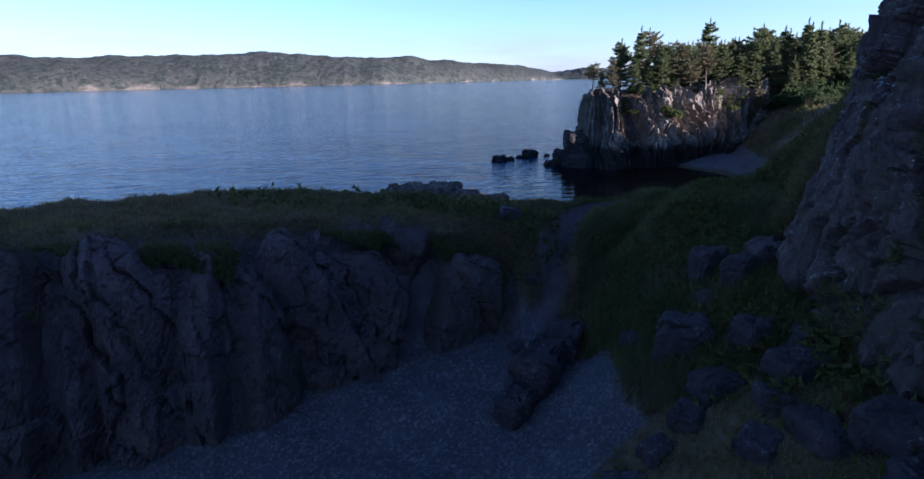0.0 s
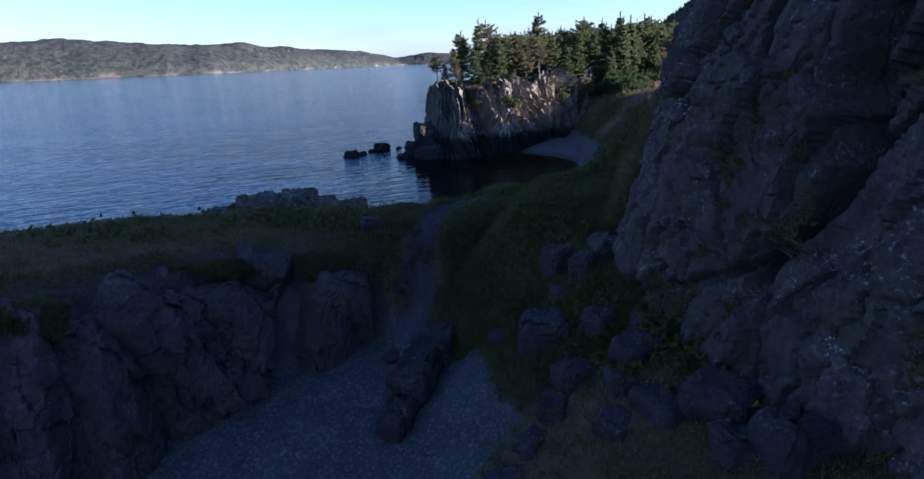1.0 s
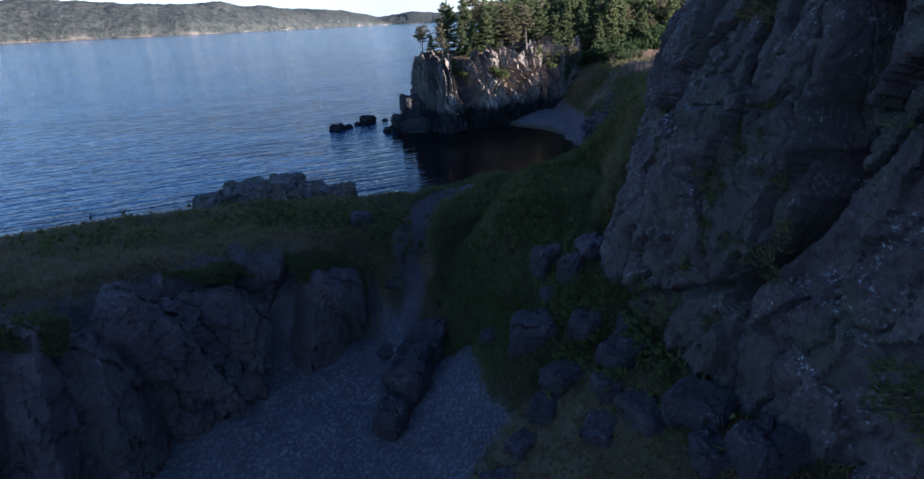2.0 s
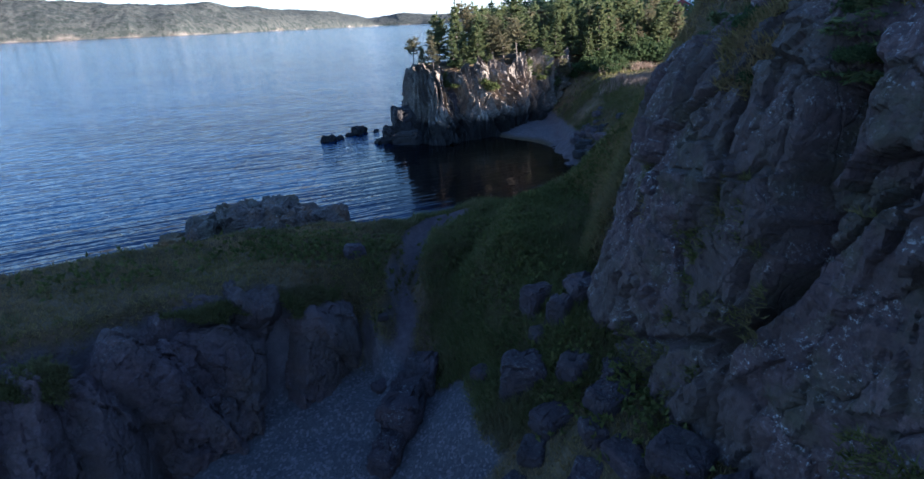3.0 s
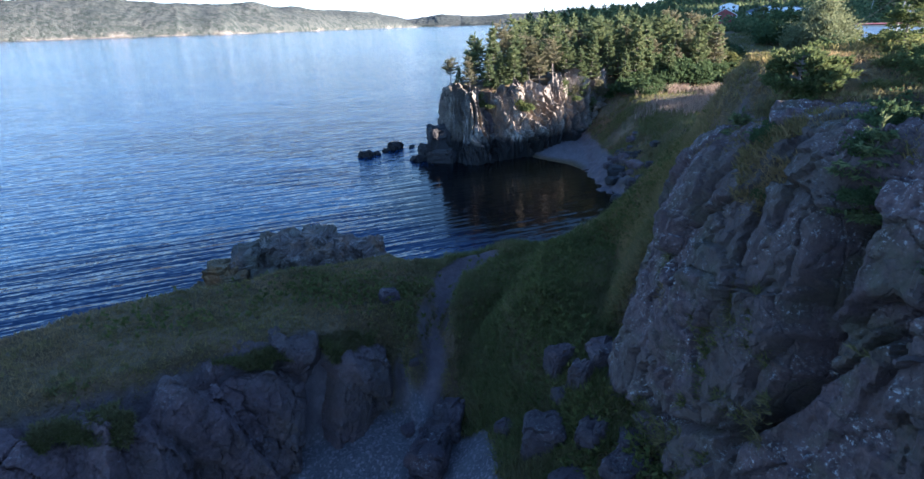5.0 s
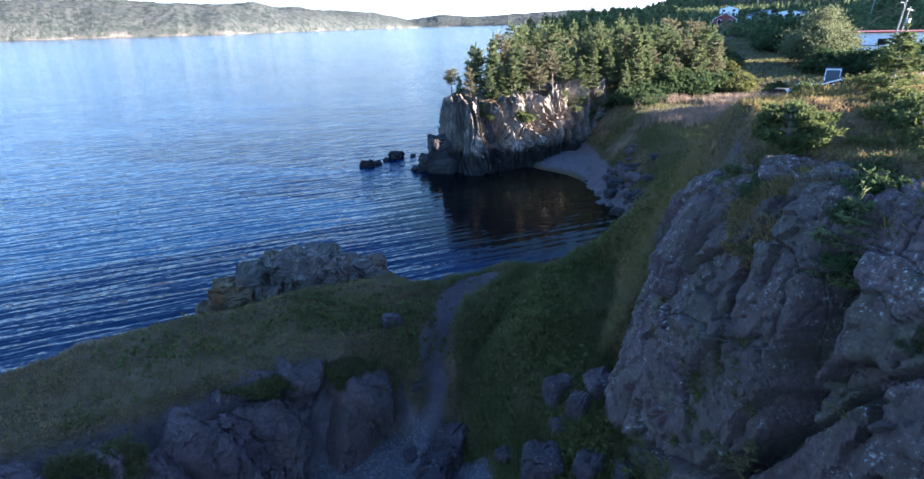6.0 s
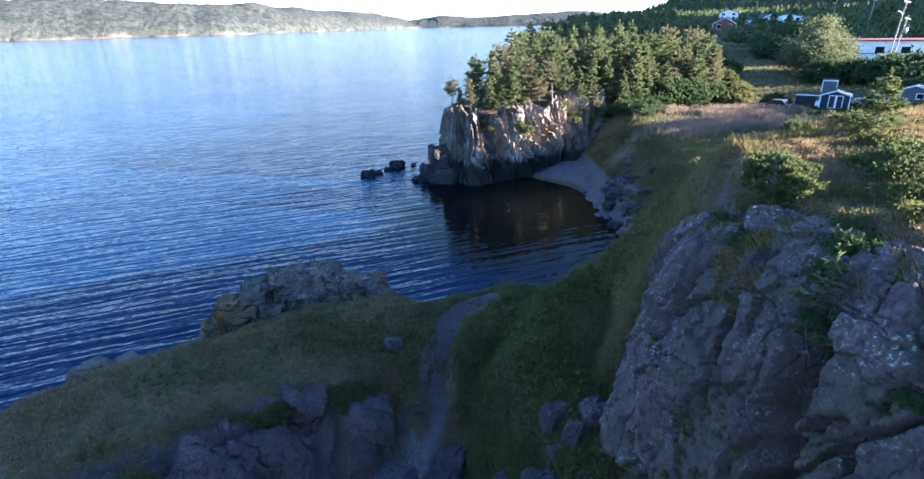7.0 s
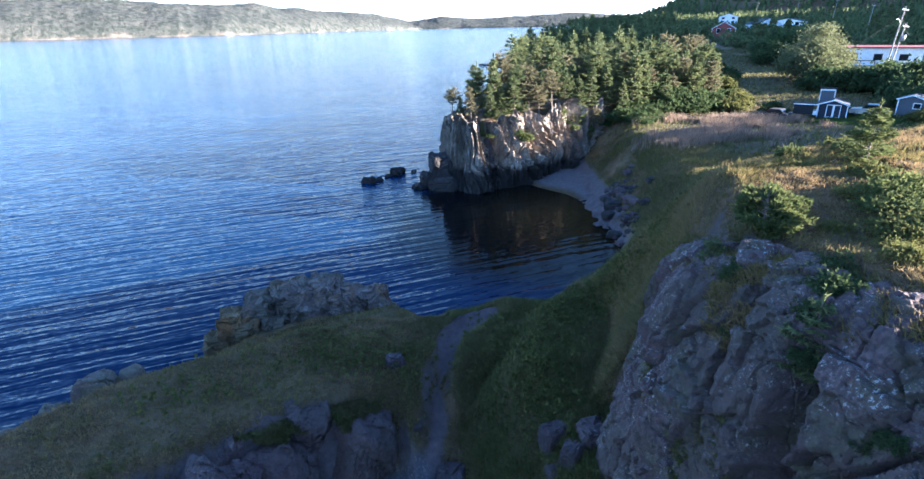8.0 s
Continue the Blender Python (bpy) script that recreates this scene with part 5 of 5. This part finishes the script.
stand(RIGHT, [(66.5, 52, 0.81), (70.5, 54, 0.94), (65.5, 44.5, 0.98), (68.5, 43.5, 1.06), (64.5, 41.5, 0.98), (66.8, 39, 1.06), (64, 38, 0.98), (69.5, 39.8, 1.06), (63, 35, 1.02), (66, 35, 1.06), (67, 32, 1.06), (73, 47, 0.85), (61.8, 31.5, 1.02), (64, 32.6, 1.06), (65, 28.5, 1.06), (60.5, 27.5, 1.02), (62.5, 24.5, 1.06), (62.6, 28.8, 1.02)], 0.2, 7)


RIM = [shrub(130 + i, 1.5, 0.9, 0.16, "rim_bush", "low green bush clinging to the cliff edge", (LEAVES_DARK, NEEDLES_PALE)[i], 30, 20) for i in range(2)]
g2 = random.Random(8)
stand(RIM, [(11.6 + 1.15 * i + g2.uniform(-0.3, 0.3), 54.3 - 0.3 * math.sin(i) + 0.17 * i + g2.uniform(-0.2, 0.4), g2.uniform(0.5, 0.95)) for i in range(16)], 0.1, 9)
for x, y, z, sc in ((18.4, 52.7, 4.1, 0.9), (17.6, 52.9, 4.7, 0.7), (24.5, 54.6, 4.4, 0.6), (14.6, 53.0, 4.6, 0.5)):
    plant(copy_thing(RIM[1], Matrix.Identity(4)), x, y, sc, 40 * x, 0.0, z)


# ---- far woods on the hill ----
def far_woods():
    g = np.random.default_rng(31)
    n = 17000
    x, y = g.uniform(66, 760, n), g.uniform(90, 660, n)
    h = land(x, y)
    west = np.interp(y, [90, 126, 228, 400, 690], [30, 42, 98, 185, 300])
    keep = (x > west + 1) & (((h > 9) & (np.hypot(x, y) > 270)) | ((y > 250) & (x < 0.60 * y)))
    x, y, h = x[keep], y[keep], h[keep]
    tall = g.uniform(3.2, 6.5, len(x)) * np.where(h < 14, 0.8, 1.0)
    v, f, start = [], [], 0
    for tier, (lo, hi, wide) in enumerate(((0.0, 0.62, 0.30), (0.3, 0.85, 0.22), (0.6, 1.0, 0.13))):
        a = np.arange(6) / 6 * math.tau
        jitter = g.uniform(0.7, 1.3, (len(x), 6))
        ring = np.stack([x[:, None] + np.cos(a) * tall[:, None] * wide * jitter, y[:, None] + np.sin(a) * tall[:, None] * wide * jitter,
                         np.repeat((h + tall * lo)[:, None], 6, 1) + g.uniform(-0.4, 0.4, (len(x), 6))], -1)
        top = np.stack([x, y, h + tall * hi], -1)[:, None]
        block = np.concatenate([ring, top], 1)
        i = np.arange(len(x))[:, None] * 7
        for q in range(6):
            f.append(np.concatenate([i + q, i + (q + 1) % 6, i + 6], 1) + start)
        v.append(block.reshape(-1, 3))
        start += block.shape[0] * 7
    me = array_mesh("far_woods", np.concatenate(v), np.concatenate(f), False)
    return solid("far_woods", me, NEEDLES, "dark spruce woods covering the hill behind the village", "wood", kind="stuff")


far_woods()

stand(BACK_SPRUCES,
      [(x + g3.uniform(-5, 5), y + g3.uniform(-5, 5), g3.uniform(0.8, 1.5)) for g3 in [random.Random(12)] for x, y in
       [(100 + 16 * i + 5 * j, 118 + 20 * j - 3 * i) for i in range(9) for j in range(7)] if min(math.hypot(x - a, y - b) for a, b in ((128, 171), (172, 228), (152, 182), (176, 196), (126, 96))) > 13 and x > 0.62 * y + 24], 0.2, 15)


def scrub(name, label, box, count, seed, avoid):
    """Rough bushes too many to count, as clumps of leaves."""
    g = np.random.default_rng(seed)
    x, y = g.uniform(box[0], box[1], count), g.uniform(box[2], box[3], count)
    ok = (x > np.interp(y, [60, 100, 126, 228, 400], [72, 92, 100, 124, 210])) & (x < 1.25 * y + 10)
    for a, b, r in avoid:
        for k in (1.0, 0.95):
            ok &= np.hypot(x - a * k, y - b * k) > r * 0.8
    ok &= fbm(x * 0.03, y * 0.03, x * 0 + 5, 3) > -0.45
    x, y = x[ok], y[ok]
    h = land(x, y)
    size = g.uniform(1.2, 2.8, len(x)) * (0.7 + 0.002 * np.hypot(x, y))
    n = 46
    q = g.normal(0, 1, (len(x), n, 3))
    q /= np.linalg.norm(q, axis=2, keepdims=True)
    q[..., 2] = np.abs(q[..., 2]) * g.uniform(0.7, 1.5, (len(x), 1))
    q *= g.uniform(0.6, 1.08, (len(x), n, 1))
    c = np.stack([x, y, h], -1)[:, None] + q * size[:, None, None]
    v, f = sprays(c.reshape(-1, 3), q.reshape(-1, 3), 0.75, 0.42, 2, g, 0.0, 0.6)
    return solid(name, array_mesh(name, v, f, False), NEEDLES, label, "bushes", kind="stuff")


scrub("village_scrub", "dark green scrub and bushes between the village houses", (70, 300, 66, 330), 3200, 61,
      ((128, 171, 9), (172, 228, 9), (152, 182, 9), (176, 196, 10), (126, 96, 9), (91.5, 79.5, 12), (120, 165, 6), (85, 72, 5)))


def broad_plants(name, label, spots, seed):
    """Patches of low broad-leaved plants."""
    g = np.random.default_rng(seed)
    pts = []
    for cx, cy, rx, ry, n in spots:
        a = g.normal(0, 0.55, (n, 2)) * np.array([rx, ry]) + np.array([cx, cy])
        pts.append(a)
    p = np.concatenate(pts)
    h = land(p[:, 0], p[:, 1])
    c = np.stack([p[:, 0], p[:, 1], h + g.uniform(0.02, 0.14, len(p))], -1)
    v, f = sprays(c + np.array([0, 0, 0.12]), np.tile((0, 0, 0.55), (len(c), 1)), 0.14, 0.05, 4, g, 0.0, 0.9)
    return solid(name, array_mesh(name, v, f, False), BROAD, label, "plants", kind="stuff")


broad_plants("low_plants", "patches of bright low broad-leaved plants in the grass",
             [(-0.4, 17.5, 3.0, 1.6, 420), (6.4, 16.6, 2.0, 2.6, 1100), (5.2, 14.0, 1.3, 2.4, 800), (8.2, 18.0, 2.0, 1.6, 900), (4.9, 9.6, 0.8, 1.6, 300), (10.5, 18.6, 2.0, 2.0, 500), (-5.5, 15.4, 1.6, 1.0, 110),
              (5.6, 7.6, 0.7, 1.6, 260), (14.0, 22.0, 2.0, 2.5, 400)], 51)

# ---- village ----
NAVY = plain("dark_blue_grey_boards", (0.022, 0.027, 0.042), 0.8, 6)
GREY = plain("grey_boards", (0.085, 0.092, 0.108), 0.8, 6)
WHITE = plain("white_paint", (0.78, 0.79, 0.80), 0.55, 3, 0.002)
SHINGLE = plain("grey_roof_felt", (0.05, 0.052, 0.06), 0.85, 12, 0.01)
RED = plain("red_paint", (0.20, 0.045, 0.04), 0.6, 5)
PALE_BLUE = plain("pale_blue_boards", (0.45, 0.52, 0.58), 0.6, 4)
BLACK = plain("black_paint", (0.015, 0.015, 0.018), 0.8, 9)
RUBBER = plain("black_rubber", (0.02, 0.02, 0.02), 0.8, 20)
STEEL = plain("galvanised_steel", (0.42, 0.43, 0.45), 0.4, 20, 0.001, 0.9)
POLEWOOD = plain("weathered_pole", (0.26, 0.235, 0.21), 0.9, 8, 0.01)


def glass_material():
    m = Mat("window_glass", 0.06, 0.6)
    m.colour((0.012, 0.015, 0.018))
    m.b.inputs["Specular IOR Level"].default_value = 0.25
    return m.m


GLASS = glass_material()


def box(x0, x1, y0, y1, z0, z1, bevel=0.0, bm=None):
    bm = bm or bmesh.new()
    made = bmesh.ops.create_cube(bm, size=1)
    bmesh.ops.transform(bm, matrix=Matrix.Translation(((x0 + x1) / 2, (y0 + y1) / 2, (z0 + z1) / 2)) @ Matrix.Diagonal((x1 - x0, y1 - y0, z1 - z0, 1)), verts=made["verts"])
    if bevel:
        edges = list({e for v in made["verts"] for e in v.link_edges})
        bmesh.ops.bevel(bm, geom=edges, offset=bevel, segments=2, affect="EDGES")
    return bm


def prism(section, y0, y1):
    """A body with that outline (x, z), from y0 to y1."""
    bm = bmesh.new()
    a = [bm.verts.new((x, y0, z)) for x, z in section]
    b = [bm.verts.new((x, y1, z)) for x, z in section]
    bm.faces.new(a)
    bm.faces.new(b[::-1])
    for i in range(len(section)):
        j = (i + 1) % len(section)
        bm.faces.new((a[j], a[i], b[i], b[j]))
    bmesh.ops.recalc_face_normals(bm, faces=bm.faces)
    return bm


def gable_house(name, label, category, x, y, turn, width, depth, wall, rise, walls, roof, doors=(), windows=(), trim=WHITE, sink=0.2, z=None, size=1.0):
    """A house or shed whose gable front looks along its own -y. doors and windows: (x, z, width, height) on the front, windows with a side letter f, l or r."""
    home = thing(name, label, category, Matrix.Translation((x, y, (ground_at(x, y) if z is None else z + lift(x, y)) - sink * size)) @ Matrix.Rotation(radians(turn), 4, "Z") @ Matrix.Scale(size, 4))
    hw, hd = width / 2, depth / 2
    wall += sink
    part("wall", prism([(-hw, 0), (hw, 0), (hw, wall), (0, wall + rise), (-hw, wall)], -hd, hd), walls, home)
    for side in (-1, 1):
        over = 0.22
        k = rise / hw
        part("roof", prism([(0, wall + rise + 0.02), (side * (hw + over), wall - over * k + 0.02), (side * (hw + over), wall - over * k + 0.12), (0, wall + rise + 0.12)], -hd - 0.2, hd + 0.2), roof, home)
        part("bargeboard", prism([(0, wall + rise - 0.06), (side * (hw + over), wall - over * k - 0.06), (side * (hw + over), wall - over * k + 0.10), (0, wall + rise + 0.10)], -hd - 0.25, -hd - 0.203), trim, home)
        part("corner_board", box(side * hw - 0.06, side * hw + 0.06, -hd - 0.03, -hd + 0.09, 0, wall - 0.05), trim, home)
    for cx, cz, w, h in doors:
        door = part("door", box(cx - w / 2, cx + w / 2, -hd - 0.04, -hd - 0.004, cz + sink, cz + sink + h), walls, home)
        for a, b, c, d in ((-w / 2, w / 2, h - 0.10, h), (-w / 2, -w / 2 + 0.1, 0, h), (w / 2 - 0.1, w / 2, 0, h), (-w / 2, w / 2, 0, 0.1)):
            part("frame", box(cx + a, cx + b, -hd - 0.07, -hd - 0.042, cz + sink + c, cz + sink + d), trim, door)
        if w > 1.4:
            part("stile", box(cx - 0.12, cx + 0.12, -hd - 0.068, -hd - 0.042, cz + sink + 0.1, cz + sink + h - 0.1), trim, door)
    for side, c, cz, w, h in windows:
        e = 0.03
        if side == "f":
            spot = Matrix.Translation((c, -hd, cz + sink))
        else:
            spot = Matrix.Translation((hw if side == "r" else -hw, c, cz + sink)) @ Matrix.Rotation(radians(90 if side == "r" else -90), 4, "Z")
        def put(nm, bm, mat, par):
            bmesh.ops.transform(bm, matrix=spot, verts=bm.verts)
            return part(nm, bm, mat, par)
        win = put("window", box(-w / 2, w / 2, -e, -0.004, 0, h), GLASS, home)
        for a, b, p, q in ((-w / 2 - 0.08, w / 2 + 0.08, h, h + 0.08), (-w / 2 - 0.08, w / 2 + 0.08, -0.08, 0), (-w / 2 - 0.08, -w / 2, 0, h), (w / 2, w / 2 + 0.08, 0, h)):
            put("frame", box(a, b, -0.06, -0.004, p, q), trim, win)
    return home


FACING = -46
gable_house("garden_shed", "dark blue shed with white trim and double doors on grass", "shed", 51.4, 49.0, FACING, 3.5, 3.0, 1.85, 0.6, NAVY, SHINGLE, doors=[(0.1, 0.05, 1.75, 1.8)], size=0.74)


def lookout(x, y, turn):
    """The grey lean-to with a tall white-edged front that rises behind the shed."""
    ob = thing("lean_to_shed", "tall grey lean-to shed with white edge boards behind the blue shed", "shed", Matrix.Translation((x, y, ground_at(x, y) - 0.6)) @ Matrix.Rotation(radians(turn), 4, "Z") @ Matrix.Diagonal((0.52, 0.74, 0.93, 1)))
    for name, section, half, mat in (("wall", [(-1.2, -0.8), (1.2, -0.8), (1.2, 2.75), (-1.2, 3.4)], 1.3, GREY), ("roof", [(-1.45, 3.50), (1.4, 2.73), (1.4, 2.85), (-1.45, 3.62)], 1.5, SHINGLE)):
        bm = prism(section, -half, half)
        bmesh.ops.rotate(bm, verts=bm.verts, cent=(0, 0, 0), matrix=Matrix.Rotation(radians(90), 3, "Z"))
        part(name, bm, mat, ob)
    for a, b, c, d in ((-1.35, 1.35, 3.22, 3.38), (-1.35, -1.2, 0, 3.22), (1.2, 1.35, 0, 3.22)):
        part("edge_board", box(a, b, -1.26, -1.204, c, d), WHITE, ob)
    return ob


lookout(52.3, 50.9, FACING)
gable_house("tool_shed", "grey weathered shed with a felt roof and white corner boards", "shed", 58.4, 46.1, -60, 2.9, 2.6, 1.9, 0.5, GREY, SHINGLE, windows=[("f", 0.6, 0.8, 0.7, 0.6), ("l", -0.6, 0.8, 0.6, 0.6)], size=0.8)


def trailer(x, y, turn):
    ob = thing("box_trailer", "black box trailer with white roof and tailboard on grass", "trailer", Matrix.Translation((x, y, ground_at(x, y))) @ Matrix.Rotation(radians(turn), 4, "Z") @ Matrix.Scale(0.76, 4))
    part("body", box(-1.5, 0.9, -0.95, 0.95, 0.45, 1.75, 0.04), BLACK, ob)
    part("roof", box(-1.6, 1.45, -1.0, 1.0, 1.76, 1.84, 0.02), BLACK, ob)
    part("roof_edge", box(-1.6, 1.45, -1.04, -1.003, 1.76, 1.86), WHITE, ob)
    part("tailboard", box(0.92, 1.4, -0.95, 0.95, 0.4, 0.95, 0.03), WHITE, ob)
    for s in (-1, 1):
        part("post", box(1.3, 1.4, s * 0.9 - 0.05, s * 0.9 + 0.05, 0.95, 1.755), WHITE, ob)
        v, f = tube([(-0.2, s * 1.0 - 0.1, 0.32), (-0.2, s * 1.0 + 0.1, 0.32)], [0.32, 0.32], 18)
        part("wheel", array_mesh("wheel", v, f), RUBBER, ob)
    part("drawbar", box(-2.6, -1.6, -0.05, 0.05, 0.42, 0.52), STEEL, ob)
    return ob


trailer(49.2, 50.2, FACING)


def parked_car(x, y, turn, paint, label):
    ob = thing("parked_car", label, "car", Matrix.Translation((x, y, ground_at(x, y) + 0.02)) @ Matrix.Rotation(radians(turn), 4, "Z") @ Matrix.Scale(0.82, 4))
    part("body", prism([(-2.0, 0.28), (2.0, 0.28), (2.05, 0.62), (1.9, 0.82), (0.9, 0.92), (-1.9, 0.95), (-2.05, 0.6)], -0.82, 0.82), paint, ob)
    part("cabin", prism([(-1.6, 0.94), (0.8, 0.91), (0.25, 1.38), (-1.2, 1.42)], -0.70, 0.70), GLASS, ob)
    part("roof", prism([(-1.2, 1.425), (0.26, 1.385), (0.2, 1.45), (-1.1, 1.48)], -0.68, 0.68), paint, ob)
    for a in (-1.25, 1.3):
        for s in (-1, 1):
            v, f = tube([(a, s * 0.80 - 0.1, 0.31), (a, s * 0.80 + 0.1, 0.31)], [0.31, 0.31], 18)
            wheel = part("wheel", array_mesh("tyre", v, f), RUBBER, ob)
            v, f = tube([(a, s * 0.905 - 0.01, 0.31), (a, s * 0.905 + 0.012, 0.31), (a, s * 0.905 + 0.013, 0.31)], [0.19, 0.19, 0.01], 14)
            part("rim", array_mesh("rim", v, f), STEEL, wheel)
    return ob


parked_car(45.6, 50.8, 115, BLACK, "dark car parked on the grass beside the trailer")
parked_car(54.6, 47.6, 128, STEEL, "silver car parked on the grass between the sheds")


def long_house(x, y, turn):
    """A long low white building with a red-edged flat roof, a row of windows and a railed deck."""
    ob = thing("long_house", "long white building with a red roof edge and railed deck", "house", Matrix.Translation((x, y, ground_at(x, y) - 0.3)) @ Matrix.Rotation(radians(turn), 4, "Z"))
    part("wall", box(-9, 9, -3.5, 3.5, 0, 3.9), WHITE, ob)
    part("roof", box(-9.4, 9.4, -3.9, 3.9, 3.92, 4.1), RED, ob)
    for i in range(5):
        cx = -7.0 + 3.4 * i
        win = part("window", box(cx - 0.6, cx + 0.6, -3.56, -3.504, 2.0, 3.0), GLASS, ob)
        part("frame", box(cx - 0.72, cx + 0.72, -3.60, -3.565, 1.86, 1.98), WHITE, win)
    part("deck", box(-9, 3, -5.3, -3.52, 1.0, 1.2), POLEWOOD, ob)
    part("rail", box(-9, 3, -5.3, -5.2, 1.95, 2.08), BLACK, ob)
    for i in range(7):
        part("post", box(-8.95 + 1.98 * i, -8.83 + 1.98 * i, -5.3, -5.18, 0, 1.94), BLACK, ob)
    return ob


long_house(88.3, 82.0, -50)


def utility_pole(x, y, height, lean, arms=1, lamp=False, drum=False):
    ob = thing("utility_pole", "weathered wooden utility pole with crossarm", "utility pole", Matrix.Translation((x, y, ground_at(x, y) - 0.3)) @ Matrix.Rotation(radians(lean), 4, "Y"), group="utility poles")
    part("post", array_mesh("post", *tube([(0, 0, 0), (0, 0, height * 0.5), (0, 0, height)], [0.12, 0.105, 0.085], 10)), POLEWOOD, ob)
    for i in range(arms):
        z = height - 0.5 - 0.8 * i
        part("crossarm", box(-0.62, 0.62, -0.15, -0.07, z - 0.05, z + 0.05), POLEWOOD, ob)
        for s in (-0.52, -0.2, 0.2, 0.52):
            part("insulator", array_mesh("insulator", *tube([(s, -0.11, z + 0.06), (s, -0.11, z + 0.2)], [0.05, 0.04], 8)), WHITE, ob)
    if drum:
        part("transformer", array_mesh("transformer", *tube([(0.4, -0.1, height - 2.6), (0.4, -0.1, height - 2.55), (0.4, -0.1, height - 1.7), (0.4, -0.1, height - 1.65)], [0.02, 0.28, 0.28, 0.02], 14)), STEEL, ob)
    if lamp:
        part("lamp_arm", array_mesh("lamp_arm", *tube([(0, 0, height - 2.4), (-0.8, -0.3, height - 1.9), (-1.7, -0.6, height - 1.95)], [0.04, 0.035, 0.05], 7)), STEEL, ob)
    return ob


utility_pole(84.6, 73.0, 10.6, 6, 1, True)
utility_pole(86.0, 73.6, 8.2, 9, 1, False, True)
utility_pole(214, 236, 11, 3)
utility_pole(196, 197, 10, 5)
utility_pole(150, 138, 9, 4)
utility_pole(232, 285, 10, 2)

for (x0, y0, z0), (x1, y1, z1) in (((85.6, 73.0, 14.0), (78, 74.5, 8.5)), ((85.5, 73.0, 15.0), (150, 138, 15)), ((86.8, 73.6, 12.6), (96, 80, 10.5))):
    k = np.linspace(0, 1, 9)
    pts = np.stack([x0 + (x1 - x0) * k, y0 + (y1 - y0) * k, z0 + (z1 - z0) * k - 1.2 * k * (1 - k) + lift(x0, y0)], -1)
    solid("wire", array_mesh("wire", *tube(pts, [0.03] * 9, 5)), BLACK, "thin black overhead wire strung from a pole", "wire", "overhead wires")

gable_house("red_house", "dark red house with white trim among the trees", "house", 128, 171, -38, 7, 9, 2.4, 2.0, RED, SHINGLE, windows=[("f", -1.6, 1.0, 1.0, 1.3), ("f", 1.6, 1.0, 1.0, 1.3)])
gable_house("white_house", "white two-storey house below the wooded hill", "house", 172, 228, -38, 7.5, 7, 3.8, 1.2, WHITE, SHINGLE, windows=[("f", -2, 0.9, 1.2, 1.3), ("f", 2, 0.9, 1.2, 1.3), ("f", -2, 2.9, 1.2, 0.8), ("f", 2, 2.9, 1.2, 0.8)])
gable_house("blue_house", "pale blue bungalow with a grey roof", "house", 152, 182, -10, 9, 8, 3.0, 1.8, PALE_BLUE, SHINGLE, windows=[("f", -2.2, 1.0, 1.2, 1.2), ("f", 2.2, 1.0, 1.2, 1.2)])
gable_house("white_bungalow", "white bungalow with a low grey roof", "house", 176, 196, -60, 10, 7, 2.4, 1.0, WHITE, SHINGLE, windows=[("f", -3.5, 1.0, 1.4, 1.2), ("f", 0, 1.0, 1.4, 1.2), ("f", 3.5, 1.0, 1.4, 1.2)])
gable_house("white_cottage", "white cottage up the slope behind the long building", "house", 126, 96, -50, 9, 9, 4.2, 2.6, WHITE, SHINGLE, windows=[("f", -2, 1.2, 1.1, 1.4), ("f", 2, 1.2, 1.1, 1.4)], z=10.0)
